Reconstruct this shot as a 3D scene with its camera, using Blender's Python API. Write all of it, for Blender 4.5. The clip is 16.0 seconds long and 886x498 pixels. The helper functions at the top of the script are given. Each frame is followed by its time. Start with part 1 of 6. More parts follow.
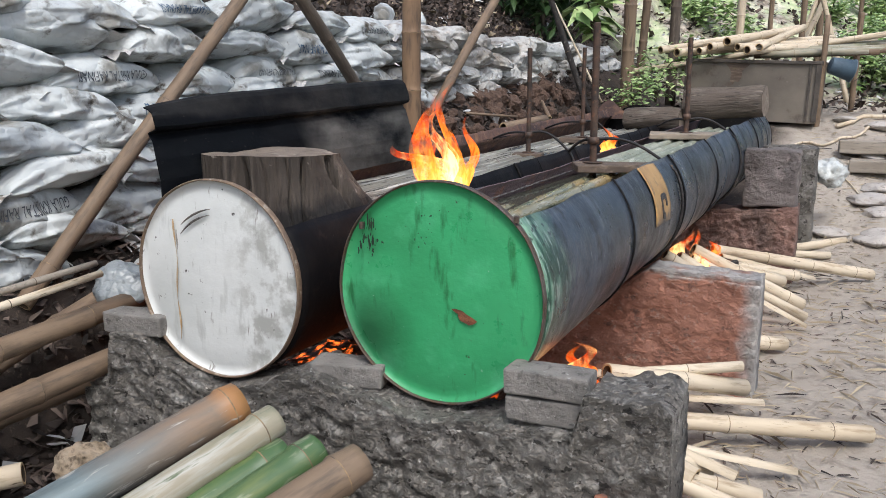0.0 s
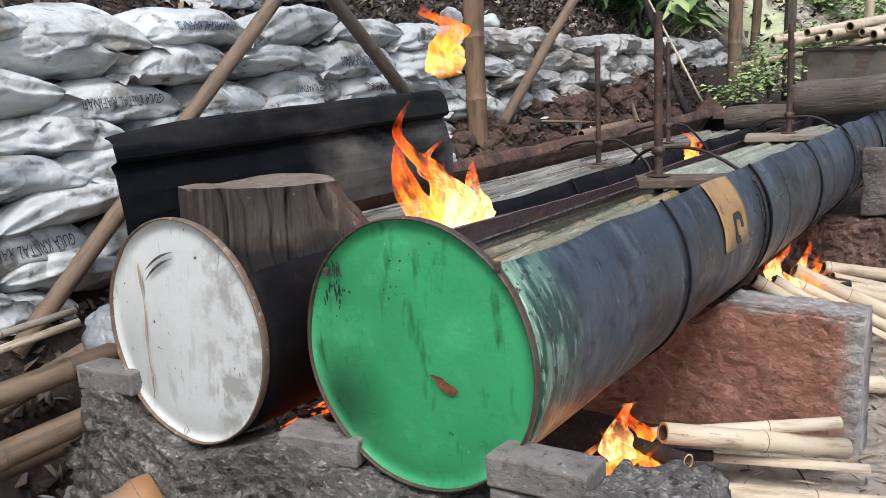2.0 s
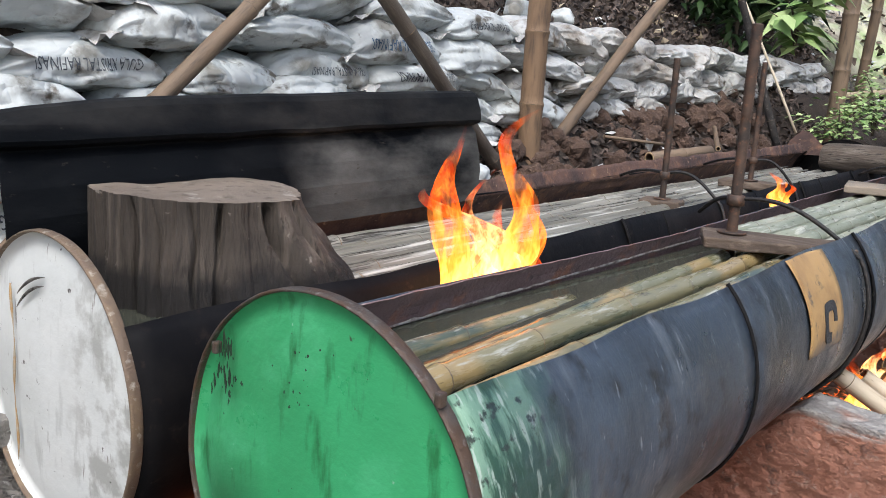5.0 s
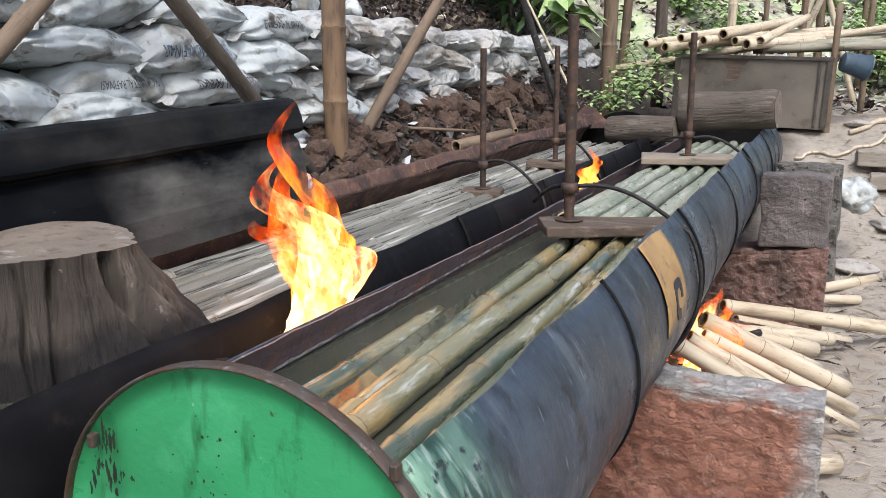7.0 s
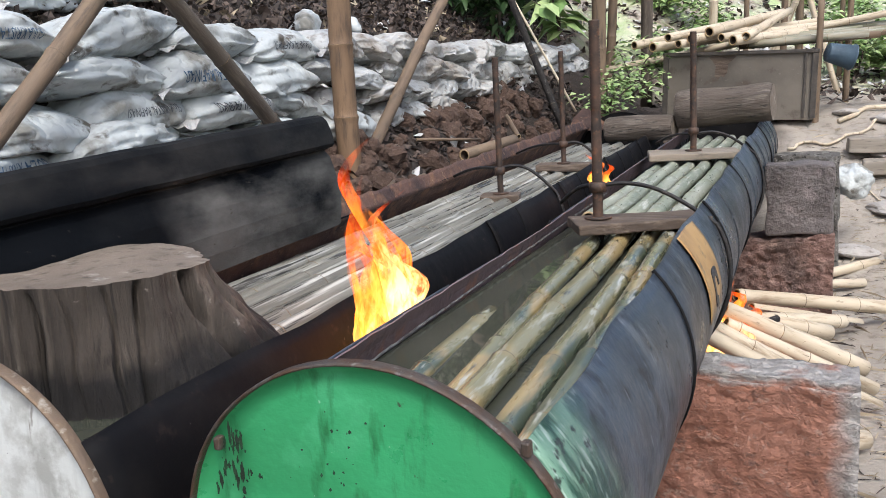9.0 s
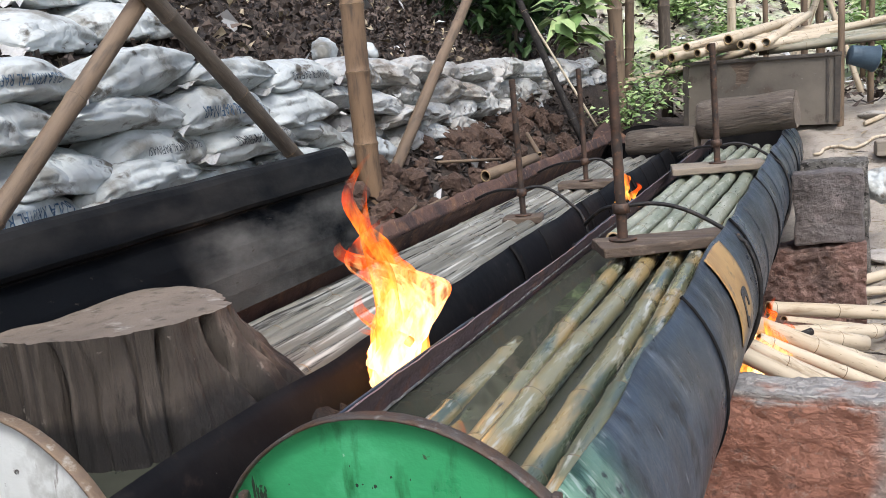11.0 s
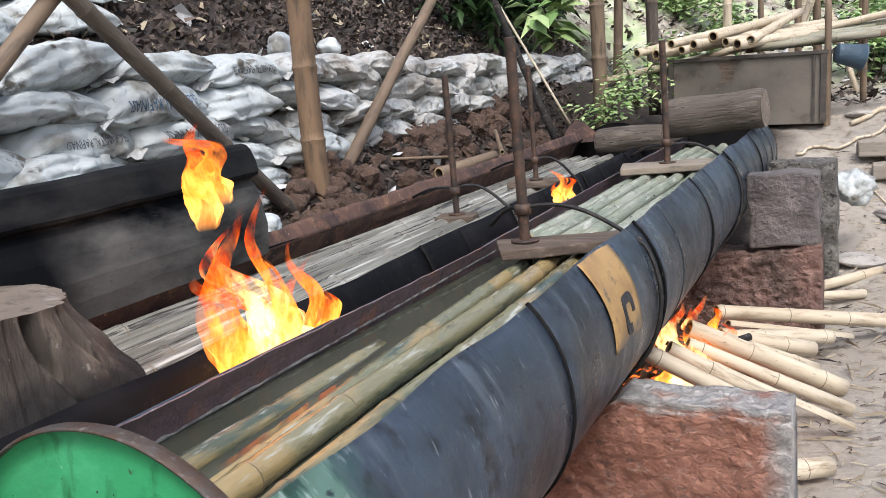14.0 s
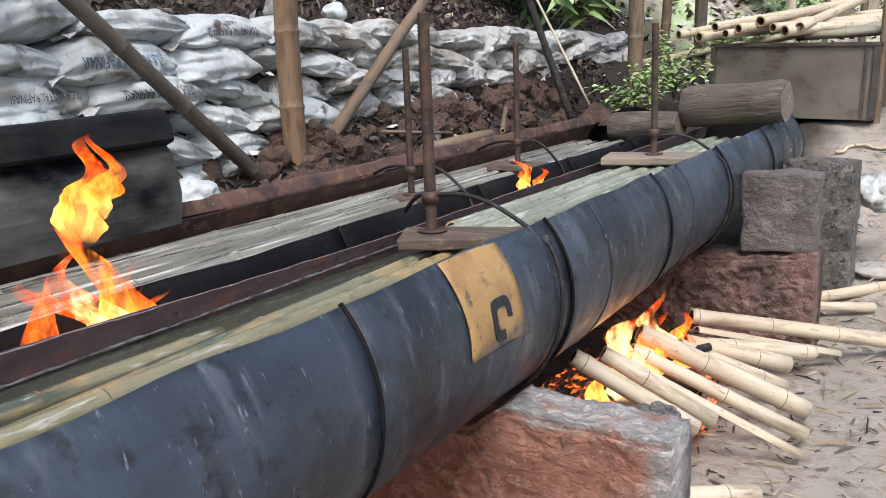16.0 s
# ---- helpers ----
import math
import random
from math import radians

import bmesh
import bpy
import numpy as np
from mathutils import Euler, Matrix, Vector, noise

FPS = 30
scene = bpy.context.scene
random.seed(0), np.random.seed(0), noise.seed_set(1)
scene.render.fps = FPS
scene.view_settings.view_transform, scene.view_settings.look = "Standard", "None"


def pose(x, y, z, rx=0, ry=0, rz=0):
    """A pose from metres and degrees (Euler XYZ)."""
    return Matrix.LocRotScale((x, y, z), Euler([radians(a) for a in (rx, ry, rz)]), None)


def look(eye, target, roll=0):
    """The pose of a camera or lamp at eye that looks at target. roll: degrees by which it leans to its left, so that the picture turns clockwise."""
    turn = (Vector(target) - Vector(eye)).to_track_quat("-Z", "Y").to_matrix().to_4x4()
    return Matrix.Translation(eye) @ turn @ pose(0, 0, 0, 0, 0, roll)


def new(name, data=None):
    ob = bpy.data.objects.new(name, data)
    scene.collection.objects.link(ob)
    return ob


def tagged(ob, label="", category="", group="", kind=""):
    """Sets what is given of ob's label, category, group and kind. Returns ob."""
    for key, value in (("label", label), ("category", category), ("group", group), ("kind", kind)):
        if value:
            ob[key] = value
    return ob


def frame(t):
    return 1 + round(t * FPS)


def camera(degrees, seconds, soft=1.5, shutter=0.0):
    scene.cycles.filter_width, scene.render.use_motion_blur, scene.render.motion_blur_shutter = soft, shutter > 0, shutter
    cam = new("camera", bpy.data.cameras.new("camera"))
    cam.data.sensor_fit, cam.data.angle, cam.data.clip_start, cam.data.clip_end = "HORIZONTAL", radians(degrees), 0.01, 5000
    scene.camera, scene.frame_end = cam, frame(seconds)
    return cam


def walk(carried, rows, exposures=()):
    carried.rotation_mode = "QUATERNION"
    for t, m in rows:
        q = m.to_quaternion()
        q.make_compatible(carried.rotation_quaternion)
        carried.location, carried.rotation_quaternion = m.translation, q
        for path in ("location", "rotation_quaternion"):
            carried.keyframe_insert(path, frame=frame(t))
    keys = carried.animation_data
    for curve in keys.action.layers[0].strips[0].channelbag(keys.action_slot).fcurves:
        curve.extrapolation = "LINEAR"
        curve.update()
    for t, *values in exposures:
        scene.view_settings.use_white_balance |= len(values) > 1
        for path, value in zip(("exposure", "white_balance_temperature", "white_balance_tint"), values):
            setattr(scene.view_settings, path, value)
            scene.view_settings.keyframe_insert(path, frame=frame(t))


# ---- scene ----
cam = camera(55.0, 16.0, soft=0.9)
PATH = [
    (0, (0.964, -1.916, 1.163), (0.093, -0.158, 0.775), -0.1),
    (0.5, (0.994, -1.81, 1.159), (0.071, -0.076, 0.783), 0.3),
    (1, (0.997, -1.671, 1.158), (0.051, 0.051, 0.781), -0.1),
    (1.5, (0.997, -1.513, 1.162), (0.002, 0.181, 0.788), -0.9),
    (2, (1.047, -1.37, 1.167), (-0.081, 0.24, 0.8), -2.9),
    (2.5, (1.116, -1.237, 1.181), (-0.057, 0.341, 0.816), -2.4),
    (3, (1.148, -1.162, 1.174), (-0.089, 0.366, 0.806), -0.7),
    (3.2, (1.136, -1.126, 1.167), (-0.126, 0.381, 0.798), -0.8),
    (5.3, (0.749, -0.736, 1.213), (-0.46, 0.807, 0.814), 4.8),
    (5.5, (0.707, -0.756, 1.217), (-0.413, 0.854, 0.825), 5.4),
    (6, (0.669, -0.772, 1.207), (-0.365, 0.892, 0.803), 6.0),
    (6.5, (0.663, -0.736, 1.237), (-0.258, 0.992, 0.83), 4.1),
    (7, (0.618, -0.75, 1.25), (-0.204, 1.027, 0.838), -0.3),
    (7.5, (0.593, -0.791, 1.242), (-0.208, 0.994, 0.828), -1.5),
    (8, (0.583, -0.822, 1.246), (-0.191, 0.977, 0.841), -1.4),
    (8.5, (0.542, -0.858, 1.25), (-0.227, 0.947, 0.86), -2.4),
    (9, (0.514, -0.882, 1.252), (-0.279, 0.913, 0.865), -3.4),
    (9.2, (0.512, -0.89, 1.255), (-0.293, 0.901, 0.875), -4.1),
    (11.3, (0.512, -0.847, 1.293), (-0.332, 0.933, 0.947), -6.0),
    (11.5, (0.521, -0.844, 1.297), (-0.314, 0.94, 0.95), -6.2),
    (12, (0.545, -0.825, 1.298), (-0.265, 0.97, 0.948), -6.0),
    (12.5, (0.559, -0.816, 1.307), (-0.231, 0.986, 0.948), -5.9),
    (13, (0.609, -0.77, 1.285), (-0.184, 1.032, 0.932), -6.2),
    (13.5, (0.701, -0.694, 1.275), (-0.127, 1.092, 0.92), -6.2),
    (14, (0.816, -0.652, 1.256), (-0.077, 1.102, 0.903), -5.4),
    (14.5, (0.928, -0.614, 1.24), (0.007, 1.126, 0.886), -3.5),
    (15, (1.04, -0.556, 1.255), (0.07, 1.156, 0.894), -3.4),
    (15.5, (1.144, -0.41, 1.234), (0.157, 1.281, 0.825), -2.4),
    (16, (1.177, -0.298, 1.251), (0.133, 1.357, 0.839), -2.2),
]
walk(cam, [(t, look(eye, target, roll)) for t, eye, target, roll in PATH],
     [(0.0, 0.60), (3.2, 0.68), (5.5, 0.77), (9.0, 0.76), (12.0, 0.72), (14.0, 0.80), (16.0, 0.74)])

# ---- world, light, exposure ----
world = bpy.data.worlds.new("world")
scene.world = world
world.use_nodes = True
wn, wl = world.node_tree.nodes, world.node_tree.links
sky = wn.new("ShaderNodeTexSky")
sky.sky_type, sky.sun_disc = "NISHITA", False
sky.sun_elevation, sky.sun_rotation = radians(56), radians(147)
sky.dust_density, sky.ozone_density = 4.0, 0.6
veil = wn.new("ShaderNodeHueSaturation")
veil.inputs["Saturation"].default_value = 1.05
wl.new(sky.outputs["Color"], veil.inputs["Color"])
wl.new(veil.outputs["Color"], wn["Background"].inputs["Color"])
wn["Background"].inputs["Strength"].default_value = 0.13
sun = new("sun", bpy.data.lights.new("sun", "SUN"))
sun.data.energy, sun.data.angle, sun.data.color = 1.35, radians(25), (0.875, 0.94, 1.0)
sun.matrix_world = look((1.9, -2.9, 5.2), (0, 0, 0))


# ---- materials ----
def material(name, rough=0.7, metal=0.0):
    m = bpy.data.materials.new(name)
    m.use_nodes = True
    b = m.node_tree.nodes["Principled BSDF"]
    b.inputs["Roughness"].default_value, b.inputs["Metallic"].default_value = rough, metal
    return m


def nd(m, kind, **inputs):
    n = m.node_tree.nodes.new("ShaderNode" + kind)
    for k, v in inputs.items():
        n.inputs[k.replace("_", " ")].default_value = v
    return n


def ln(m, a, b):
    m.node_tree.links.new(a, b)


def coords(m, space="Object", stretch=(1, 1, 1)):
    c = nd(m, "TexCoord")
    mp = nd(m, "Mapping")
    mp.inputs["Scale"].default_value = stretch
    ln(m, c.outputs[space], mp.inputs["Vector"])
    info = nd(m, "ObjectInfo")
    off = nd(m, "VectorMath")
    off.operation = "ADD"
    mul = nd(m, "Math")
    mul.operation = "MULTIPLY"
    mul.inputs[1].default_value = 37.0
    ln(m, info.outputs["Random"], mul.inputs[0])
    ln(m, mp.outputs["Vector"], off.inputs[0])
    ln(m, mul.outputs[0], off.inputs[1])
    return off.outputs[0]


def noise_of(m, vec, scale, detail=6.0, rough=0.6, lo=0.35, hi=0.65):
    n = nd(m, "TexNoise", Scale=scale, Detail=detail, Roughness=rough)
    ln(m, vec, n.inputs["Vector"])
    r = nd(m, "MapRange")
    r.inputs[1].default_value, r.inputs[2].default_value = lo, hi
    ln(m, n.outputs["Fac"], r.inputs[0])
    return r.outputs[0]


def blend(m, fac, a, b, mode="MIX"):
    x = nd(m, "Mix")
    x.data_type, x.blend_type = "RGBA", mode
    for slot, v in ((0, fac), (6, a), (7, b)):
        if isinstance(v, (int, float)):
            x.inputs[slot].default_value = v
        elif isinstance(v, tuple):
            x.inputs[slot].default_value = (*v, 1)
        else:
            ln(m, v, x.inputs[slot])
    return x.outputs[2]


def finish(m, colour, bump=None, strength=0.4, dist=0.01, rough=None):
    b = m.node_tree.nodes["Principled BSDF"]
    if isinstance(colour, tuple):
        b.inputs["Base Color"].default_value = (*colour, 1)
    else:
        ln(m, colour, b.inputs["Base Color"])
    if bump is not None:
        bp = nd(m, "Bump", Strength=strength, Distance=dist)
        ln(m, bump, bp.inputs["Height"])
        ln(m, bp.outputs["Normal"], b.inputs["Normal"])
    if rough is not None:
        r = nd(m, "MapRange")
        r.inputs[3].default_value, r.inputs[4].default_value = rough[1], rough[2]
        ln(m, rough[0], r.inputs[0])
        ln(m, r.outputs[0], b.inputs["Roughness"])
    return m


def mix_material(name, layers, base, rough=0.8, metal=0.0, space="Object", stretch=(1, 1, 1), bump=(60, 0.5, 0.006), gloss=None, crease=0.0):
    """layers: (scale, low, high, colour) painted over the base one after another by noise."""
    m = material(name, rough, metal)
    v = coords(m, space, stretch)
    c = base
    last = None
    for scale, lo, hi, colour in layers:
        last = noise_of(m, v, scale, lo=lo, hi=hi)
        c = blend(m, last, c, colour)
    h = creased(m, v, crease) if crease else noise_of(m, v, bump[0], 8, 0.65, 0.25, 0.75)
    return finish(m, c, h, bump[1], bump[2], (last, gloss[0], gloss[1]) if gloss else None)


def band(m, axis, lo, hi, space="Object", wobble=0.0, scale=6.0):
    """0 below lo, 1 above hi along an axis of the object, its edge made uneven."""
    c = nd(m, "TexCoord")
    s = nd(m, "SeparateXYZ")
    ln(m, c.outputs[space], s.inputs[0])
    out = s.outputs[axis]
    if wobble:
        n = nd(m, "TexNoise", Scale=scale, Detail=5.0)
        ln(m, c.outputs[space], n.inputs["Vector"])
        sub = nd(m, "Math")
        sub.operation = "MULTIPLY_ADD"
        sub.inputs[1].default_value = wobble
        ln(m, n.outputs["Fac"], sub.inputs[0])
        ln(m, out, sub.inputs[2])
        out = sub.outputs[0]
    r = nd(m, "MapRange")
    r.inputs[1].default_value, r.inputs[2].default_value = lo, hi
    ln(m, out, r.inputs[0])
    return r.outputs[0]


def creased(m, v, scale):
    """Height of crumpled cloth: sharp creases at two sizes over soft swells."""
    total = None
    for sc, w in ((scale, 0.6), (scale * 2.7, 0.3)):
        n = nd(m, "TexNoise", Scale=sc, Detail=2.0, Roughness=0.4)
        ln(m, v, n.inputs["Vector"])
        d, a, r, q = nd(m, "Math"), nd(m, "Math"), nd(m, "MapRange"), nd(m, "Math")
        d.operation, a.operation, q.operation = "SUBTRACT", "ABSOLUTE", "MULTIPLY_ADD"
        d.inputs[1].default_value = 0.5
        r.inputs[2].default_value = 0.14
        q.inputs[1].default_value = w
        ln(m, n.outputs["Fac"], d.inputs[0])
        ln(m, d.outputs[0], a.inputs[0])
        ln(m, a.outputs[0], r.inputs[0])
        ln(m, r.outputs[0], q.inputs[0])
        if total is None:
            q.inputs[2].default_value = 0.0
        else:
            ln(m, total, q.inputs[2])
        total = q.outputs[0]
    return total


def flaky(m, v, cracks=0.0):
    """Height of a crumbling plaster: flakes with sharp edges at two sizes, cracks, fine grain."""
    wide = noise_of(m, v, 13.0, 6, 0.65, 0.47, 0.53)
    flakes = noise_of(m, v, 34.0, 6, 0.7, 0.45, 0.55)
    grain = noise_of(m, v, 90.0, 4, 0.6, 0.2, 0.8)
    crack = nd(m, "TexVoronoi", Scale=9.0)
    crack.feature = "DISTANCE_TO_EDGE"
    ln(m, v, crack.inputs["Vector"])
    cr = nd(m, "MapRange")
    cr.inputs[2].default_value = 0.03
    ln(m, crack.outputs["Distance"], cr.inputs[0])
    total = None
    for k, w in ((wide, 0.30), (flakes, 0.32), (grain, 0.20), (cr.outputs[0], cracks)):
        q = nd(m, "Math")
        q.operation = "MULTIPLY_ADD"
        q.inputs[1].default_value = w
        ln(m, k, q.inputs[0])
        if total is None:
            q.inputs[2].default_value = 0.0
        else:
            ln(m, total, q.inputs[2])
        total = q.outputs[0]
    return total


def make_materials():
    M = {}
    # green lid paint: mottled, with dent shading painted in low on one side
    m = material("green_paint", 0.34)
    v = coords(m)
    c = blend(m, noise_of(m, v, 2.5, lo=0.4, hi=0.75), (0.045, 0.36, 0.145), (0.034, 0.255, 0.098))
    c = blend(m, noise_of(m, v, 6.0, lo=0.52, hi=0.72), c, (0.085, 0.44, 0.21))
    c = blend(m, noise_of(m, coords(m, stretch=(2.0, 1, 0.5)), 13.0, lo=0.58, hi=0.70), c, (0.02, 0.16, 0.055))
    c = blend(m, noise_of(m, v, 30.0, lo=0.69, hi=0.73), c, (0.045, 0.04, 0.022))
    c = blend(m, noise_of(m, v, 70.0, lo=0.70, hi=0.75), c, (0.26, 0.45, 0.32))
    tc = nd(m, "TexCoord")
    far = nd(m, "VectorMath")
    far.operation = "DISTANCE"
    far.inputs[1].default_value = (-0.205, 0.0, -0.13)
    ln(m, tc.outputs["Object"], far.inputs[0])
    dent_shade = nd(m, "MapRange")
    dent_shade.inputs[1].default_value, dent_shade.inputs[2].default_value, dent_shade.inputs[3].default_value = 0.02, 0.15, 0.72
    dent_shade.inputs[4].default_value = 0.0
    ln(m, far.outputs["Value"], dent_shade.inputs[0])
    c = blend(m, dent_shade.outputs[0], c, (0.012, 0.045, 0.02))
    M["green"] = finish(m, c, noise_of(m, v, 7.0), 0.14, 0.012, (noise_of(m, v, 9.0), 0.25, 0.48))
    # white lid paint: scraped up and down, greyed to one side
    m = material("white_paint", 0.45)
    v = coords(m)
    down = coords(m, stretch=(2.4, 1, 0.45))
    c = blend(m, noise_of(m, v, 3.0, lo=0.42, hi=0.66), (0.65, 0.67, 0.655), (0.55, 0.575, 0.56))
    c = blend(m, noise_of(m, down, 9.0, lo=0.56, hi=0.70), c, (0.44, 0.455, 0.44))
    c = blend(m, noise_of(m, down, 24.0, lo=0.64, hi=0.70), c, (0.26, 0.25, 0.23))
    side = nd(m, "Math")
    side.operation = "MULTIPLY"
    ln(m, band(m, 0, 0.08, 0.20, wobble=0.10, scale=7.0), side.inputs[0])
    ln(m, noise_of(m, v, 16.0, lo=0.46, hi=0.60), side.inputs[1])
    c = blend(m, side.outputs[0], c, (0.36, 0.365, 0.345))
    c = blend(m, noise_of(m, v, 44.0, lo=0.66, hi=0.71), c, (0.06, 0.055, 0.05))
    M["white"] = finish(m, c, noise_of(m, v, 14.0), 0.15, 0.006, (noise_of(m, v, 8.0), 0.35, 0.6))
    M["rim"] = mix_material("worn_rim_steel", [(25, 0.4, 0.6, (0.10, 0.06, 0.04)), (60, 0.60, 0.7, (0.22, 0.20, 0.19))], (0.10, 0.085, 0.075), 0.5, 0.4)
    M["rim_white"] = mix_material("rusty_white_rim", [(25, 0.45, 0.6, (0.20, 0.14, 0.09)), (50, 0.58, 0.7, (0.40, 0.36, 0.30))], (0.17, 0.12, 0.085), 0.55, 0.2)
    # sooty blue-black drum steel, with green paint left near its first lid
    m = material("sooty_steel", 0.4, 0.15)
    v = coords(m)
    around = coords(m, stretch=(0.6, 2.6, 0.6))
    c = blend(m, noise_of(m, v, 3.0, lo=0.4, hi=0.62), (0.021, 0.025, 0.031), (0.050, 0.068, 0.094))
    c = blend(m, noise_of(m, around, 7.0, lo=0.54, hi=0.72), c, (0.098, 0.115, 0.138))
    c = blend(m, noise_of(m, v, 14.0, lo=0.56, hi=0.70), c, (0.016, 0.017, 0.019))
    c = blend(m, noise_of(m, v, 6.0, lo=0.62, hi=0.75), c, (0.042, 0.032, 0.027))
    c = blend(m, noise_of(m, around, 34.0, lo=0.635, hi=0.70), c, (0.19, 0.21, 0.235))
    near = band(m, 1, 0.34, 0.13, wobble=0.26, scale=9.0)
    flakes = blend(m, noise_of(m, around, 13.0, lo=0.46, hi=0.55), (0.022, 0.085, 0.05), (0.16, 0.30, 0.215))
    flakes = blend(m, noise_of(m, around, 26.0, lo=0.56, hi=0.62), flakes, (0.36, 0.46, 0.40))
    flakes = blend(m, noise_of(m, v, 30.0, lo=0.58, hi=0.64), flakes, (0.014, 0.03, 0.022))
    c = blend(m, near, c, flakes)
    M["soot"] = finish(m, c, noise_of(m, v, 12.0, 8, 0.65, 0.2, 0.8), 0.4, 0.012, (noise_of(m, v, 7.0), 0.26, 0.52))
    M["soot_dull"] = mix_material("dull_soot", [(4, 0.45, 0.7, (0.016, 0.015, 0.015)), (25, 0.6, 0.72, (0.024, 0.018, 0.016)), (60, 0.7, 0.75, (0.09, 0.085, 0.08))], (0.006, 0.006, 0.007), 0.7, 0.0, bump=(10, 0.2, 0.01), gloss=(0.62, 0.85))
    M["soot_dull"].node_tree.nodes["Principled BSDF"].inputs["Specular IOR Level"].default_value = 0.10
    M["rust"] = mix_material("rusted_sheet", [(6, 0.4, 0.65, (0.155, 0.105, 0.11)), (9, 0.56, 0.68, (0.30, 0.14, 0.095)), (20, 0.6, 0.7, (0.08, 0.058, 0.06)), (45, 0.62, 0.72, (0.36, 0.29, 0.28))], (0.21, 0.145, 0.15), 0.5, 0.0, bump=(50, 0.6, 0.005))
    m = material("blackened_sheet", 0.55)
    v = coords(m, stretch=(1, 0.7, 1.6))
    c = blend(m, noise_of(m, v, 7.0, lo=0.5, hi=0.75), (0.004, 0.005, 0.0065), (0.009, 0.010, 0.0115))
    # worn grey patch, its tone raised to paint in pale haze
    worn = nd(m, "Math")
    worn.operation = "MULTIPLY"
    ln(m, noise_of(m, v, 2.6, lo=0.32, hi=0.54), worn.inputs[0])
    ln(m, band(m, 1, 0.75, 0.95, wobble=0.2, scale=5.0), worn.inputs[1])
    c = blend(m, worn.outputs[0], c, (0.105, 0.105, 0.10))
    c = blend(m, noise_of(m, v, 34.0, lo=0.66, hi=0.74), c, (0.055, 0.048, 0.042))
    c = blend(m, band(m, 2, 1.07, 1.09, wobble=0.05, scale=8.0), c, blend(m, noise_of(m, v, 9.0), (0.008, 0.009, 0.0105), (0.022, 0.022, 0.022)))
    m.node_tree.nodes["Principled BSDF"].inputs["Specular IOR Level"].default_value = 0.07
    M["sheet"] = finish(m, c, noise_of(m, v, 12.0), 0.25, 0.008, (noise_of(m, v, 5.0), 0.6, 0.85))
    # yellow paint worn through to the blue-black steel, more so down the side
    m = material("worn_yellow_paint", 0.45)
    v = coords(m)
    c = blend(m, noise_of(m, v, 9.0, lo=0.42, hi=0.68), (0.40, 0.245, 0.095), (0.26, 0.145, 0.055))
    c = blend(m, noise_of(m, v, 30.0, lo=0.58, hi=0.68), c, (0.12, 0.08, 0.045))
    bare = blend(m, noise_of(m, v, 12.0), (0.022, 0.03, 0.045), (0.05, 0.062, 0.08))
    c = blend(m, band(m, 2, 0.135, 0.07, wobble=0.17, scale=11.0), c, bare)
    c = blend(m, noise_of(m, v, 14.0, lo=0.64, hi=0.70), c, bare)
    M["yellow"] = finish(m, c, noise_of(m, v, 16.0), 0.2, 0.005)
    M["rust_dark"] = mix_material("charred_rust", [(5, 0.42, 0.6, (0.045, 0.027, 0.026)), (14, 0.52, 0.68, (0.20, 0.105, 0.062)), (40, 0.62, 0.7, (0.32, 0.22, 0.14))], (0.12, 0.066, 0.050), 0.8, 0.0, bump=(40, 0.7, 0.006))
    M["crust"] = mix_material("pale_scum", [(30, 0.45, 0.6, (0.14, 0.115, 0.11))], (0.36, 0.34, 0.32), 0.7)
    M["rust_stain"] = mix_material("orange_rust_stain", [(30, 0.45, 0.62, (0.42, 0.36, 0.27))], (0.40, 0.25, 0.11), 0.6)
    M["plastic"] = mix_material("clouded_grey_plastic", [(5, 0.42, 0.66, (0.30, 0.33, 0.34)), (12, 0.55, 0.68, (0.10, 0.11, 0.12))], (0.20, 0.225, 0.24), 0.35, bump=(12, 0.6, 0.02), crease=8.0)
    M["bare_rust"] = mix_material("bare_red_rust", [(40, 0.45, 0.62, (0.09, 0.035, 0.02))], (0.21, 0.075, 0.035), 0.8)
    M["smudge"] = mix_material("grimy_green", [(40, 0.45, 0.65, (0.016, 0.06, 0.024))], (0.012, 0.022, 0.012), 0.6)
    M["black"] = mix_material("black_paint", [(30, 0.5, 0.7, (0.03, 0.035, 0.045))], (0.012, 0.014, 0.02), 0.5)
    m = material("rough_grey_mortar", 0.92)
    v = coords(m, stretch=(1, 1, 1.15))
    c = blend(m, noise_of(m, v, 3.0, lo=0.4, hi=0.65), (0.215, 0.20, 0.178), (0.145, 0.132, 0.116))
    c = blend(m, noise_of(m, v, 14.0, lo=0.52, hi=0.64), c, (0.30, 0.285, 0.26))
    c = blend(m, noise_of(m, v, 24.0, lo=0.58, hi=0.63), c, (0.06, 0.054, 0.048))
    c = blend(m, noise_of(m, v, 52.0, lo=0.60, hi=0.66), c, (0.36, 0.345, 0.32))
    M["cement"] = finish(m, c, flaky(m, v, 0.10), 1.0, 0.03)
    # clay masonry burnt red towards the fire, left grey on its outer end
    m = material("fire_reddened_masonry", 0.92)
    v = coords(m, stretch=(1, 1, 1.25))
    # the burnt reds also carry firelight, put into the colour
    red = blend(m, noise_of(m, v, 7.0, lo=0.4, hi=0.66), (0.41, 0.205, 0.148), (0.33, 0.148, 0.10))
    red = blend(m, noise_of(m, v, 30.0, lo=0.56, hi=0.7), red, (0.44, 0.285, 0.225))
    red = blend(m, noise_of(m, v, 18.0, lo=0.6, hi=0.68), red, (0.21, 0.115, 0.088))
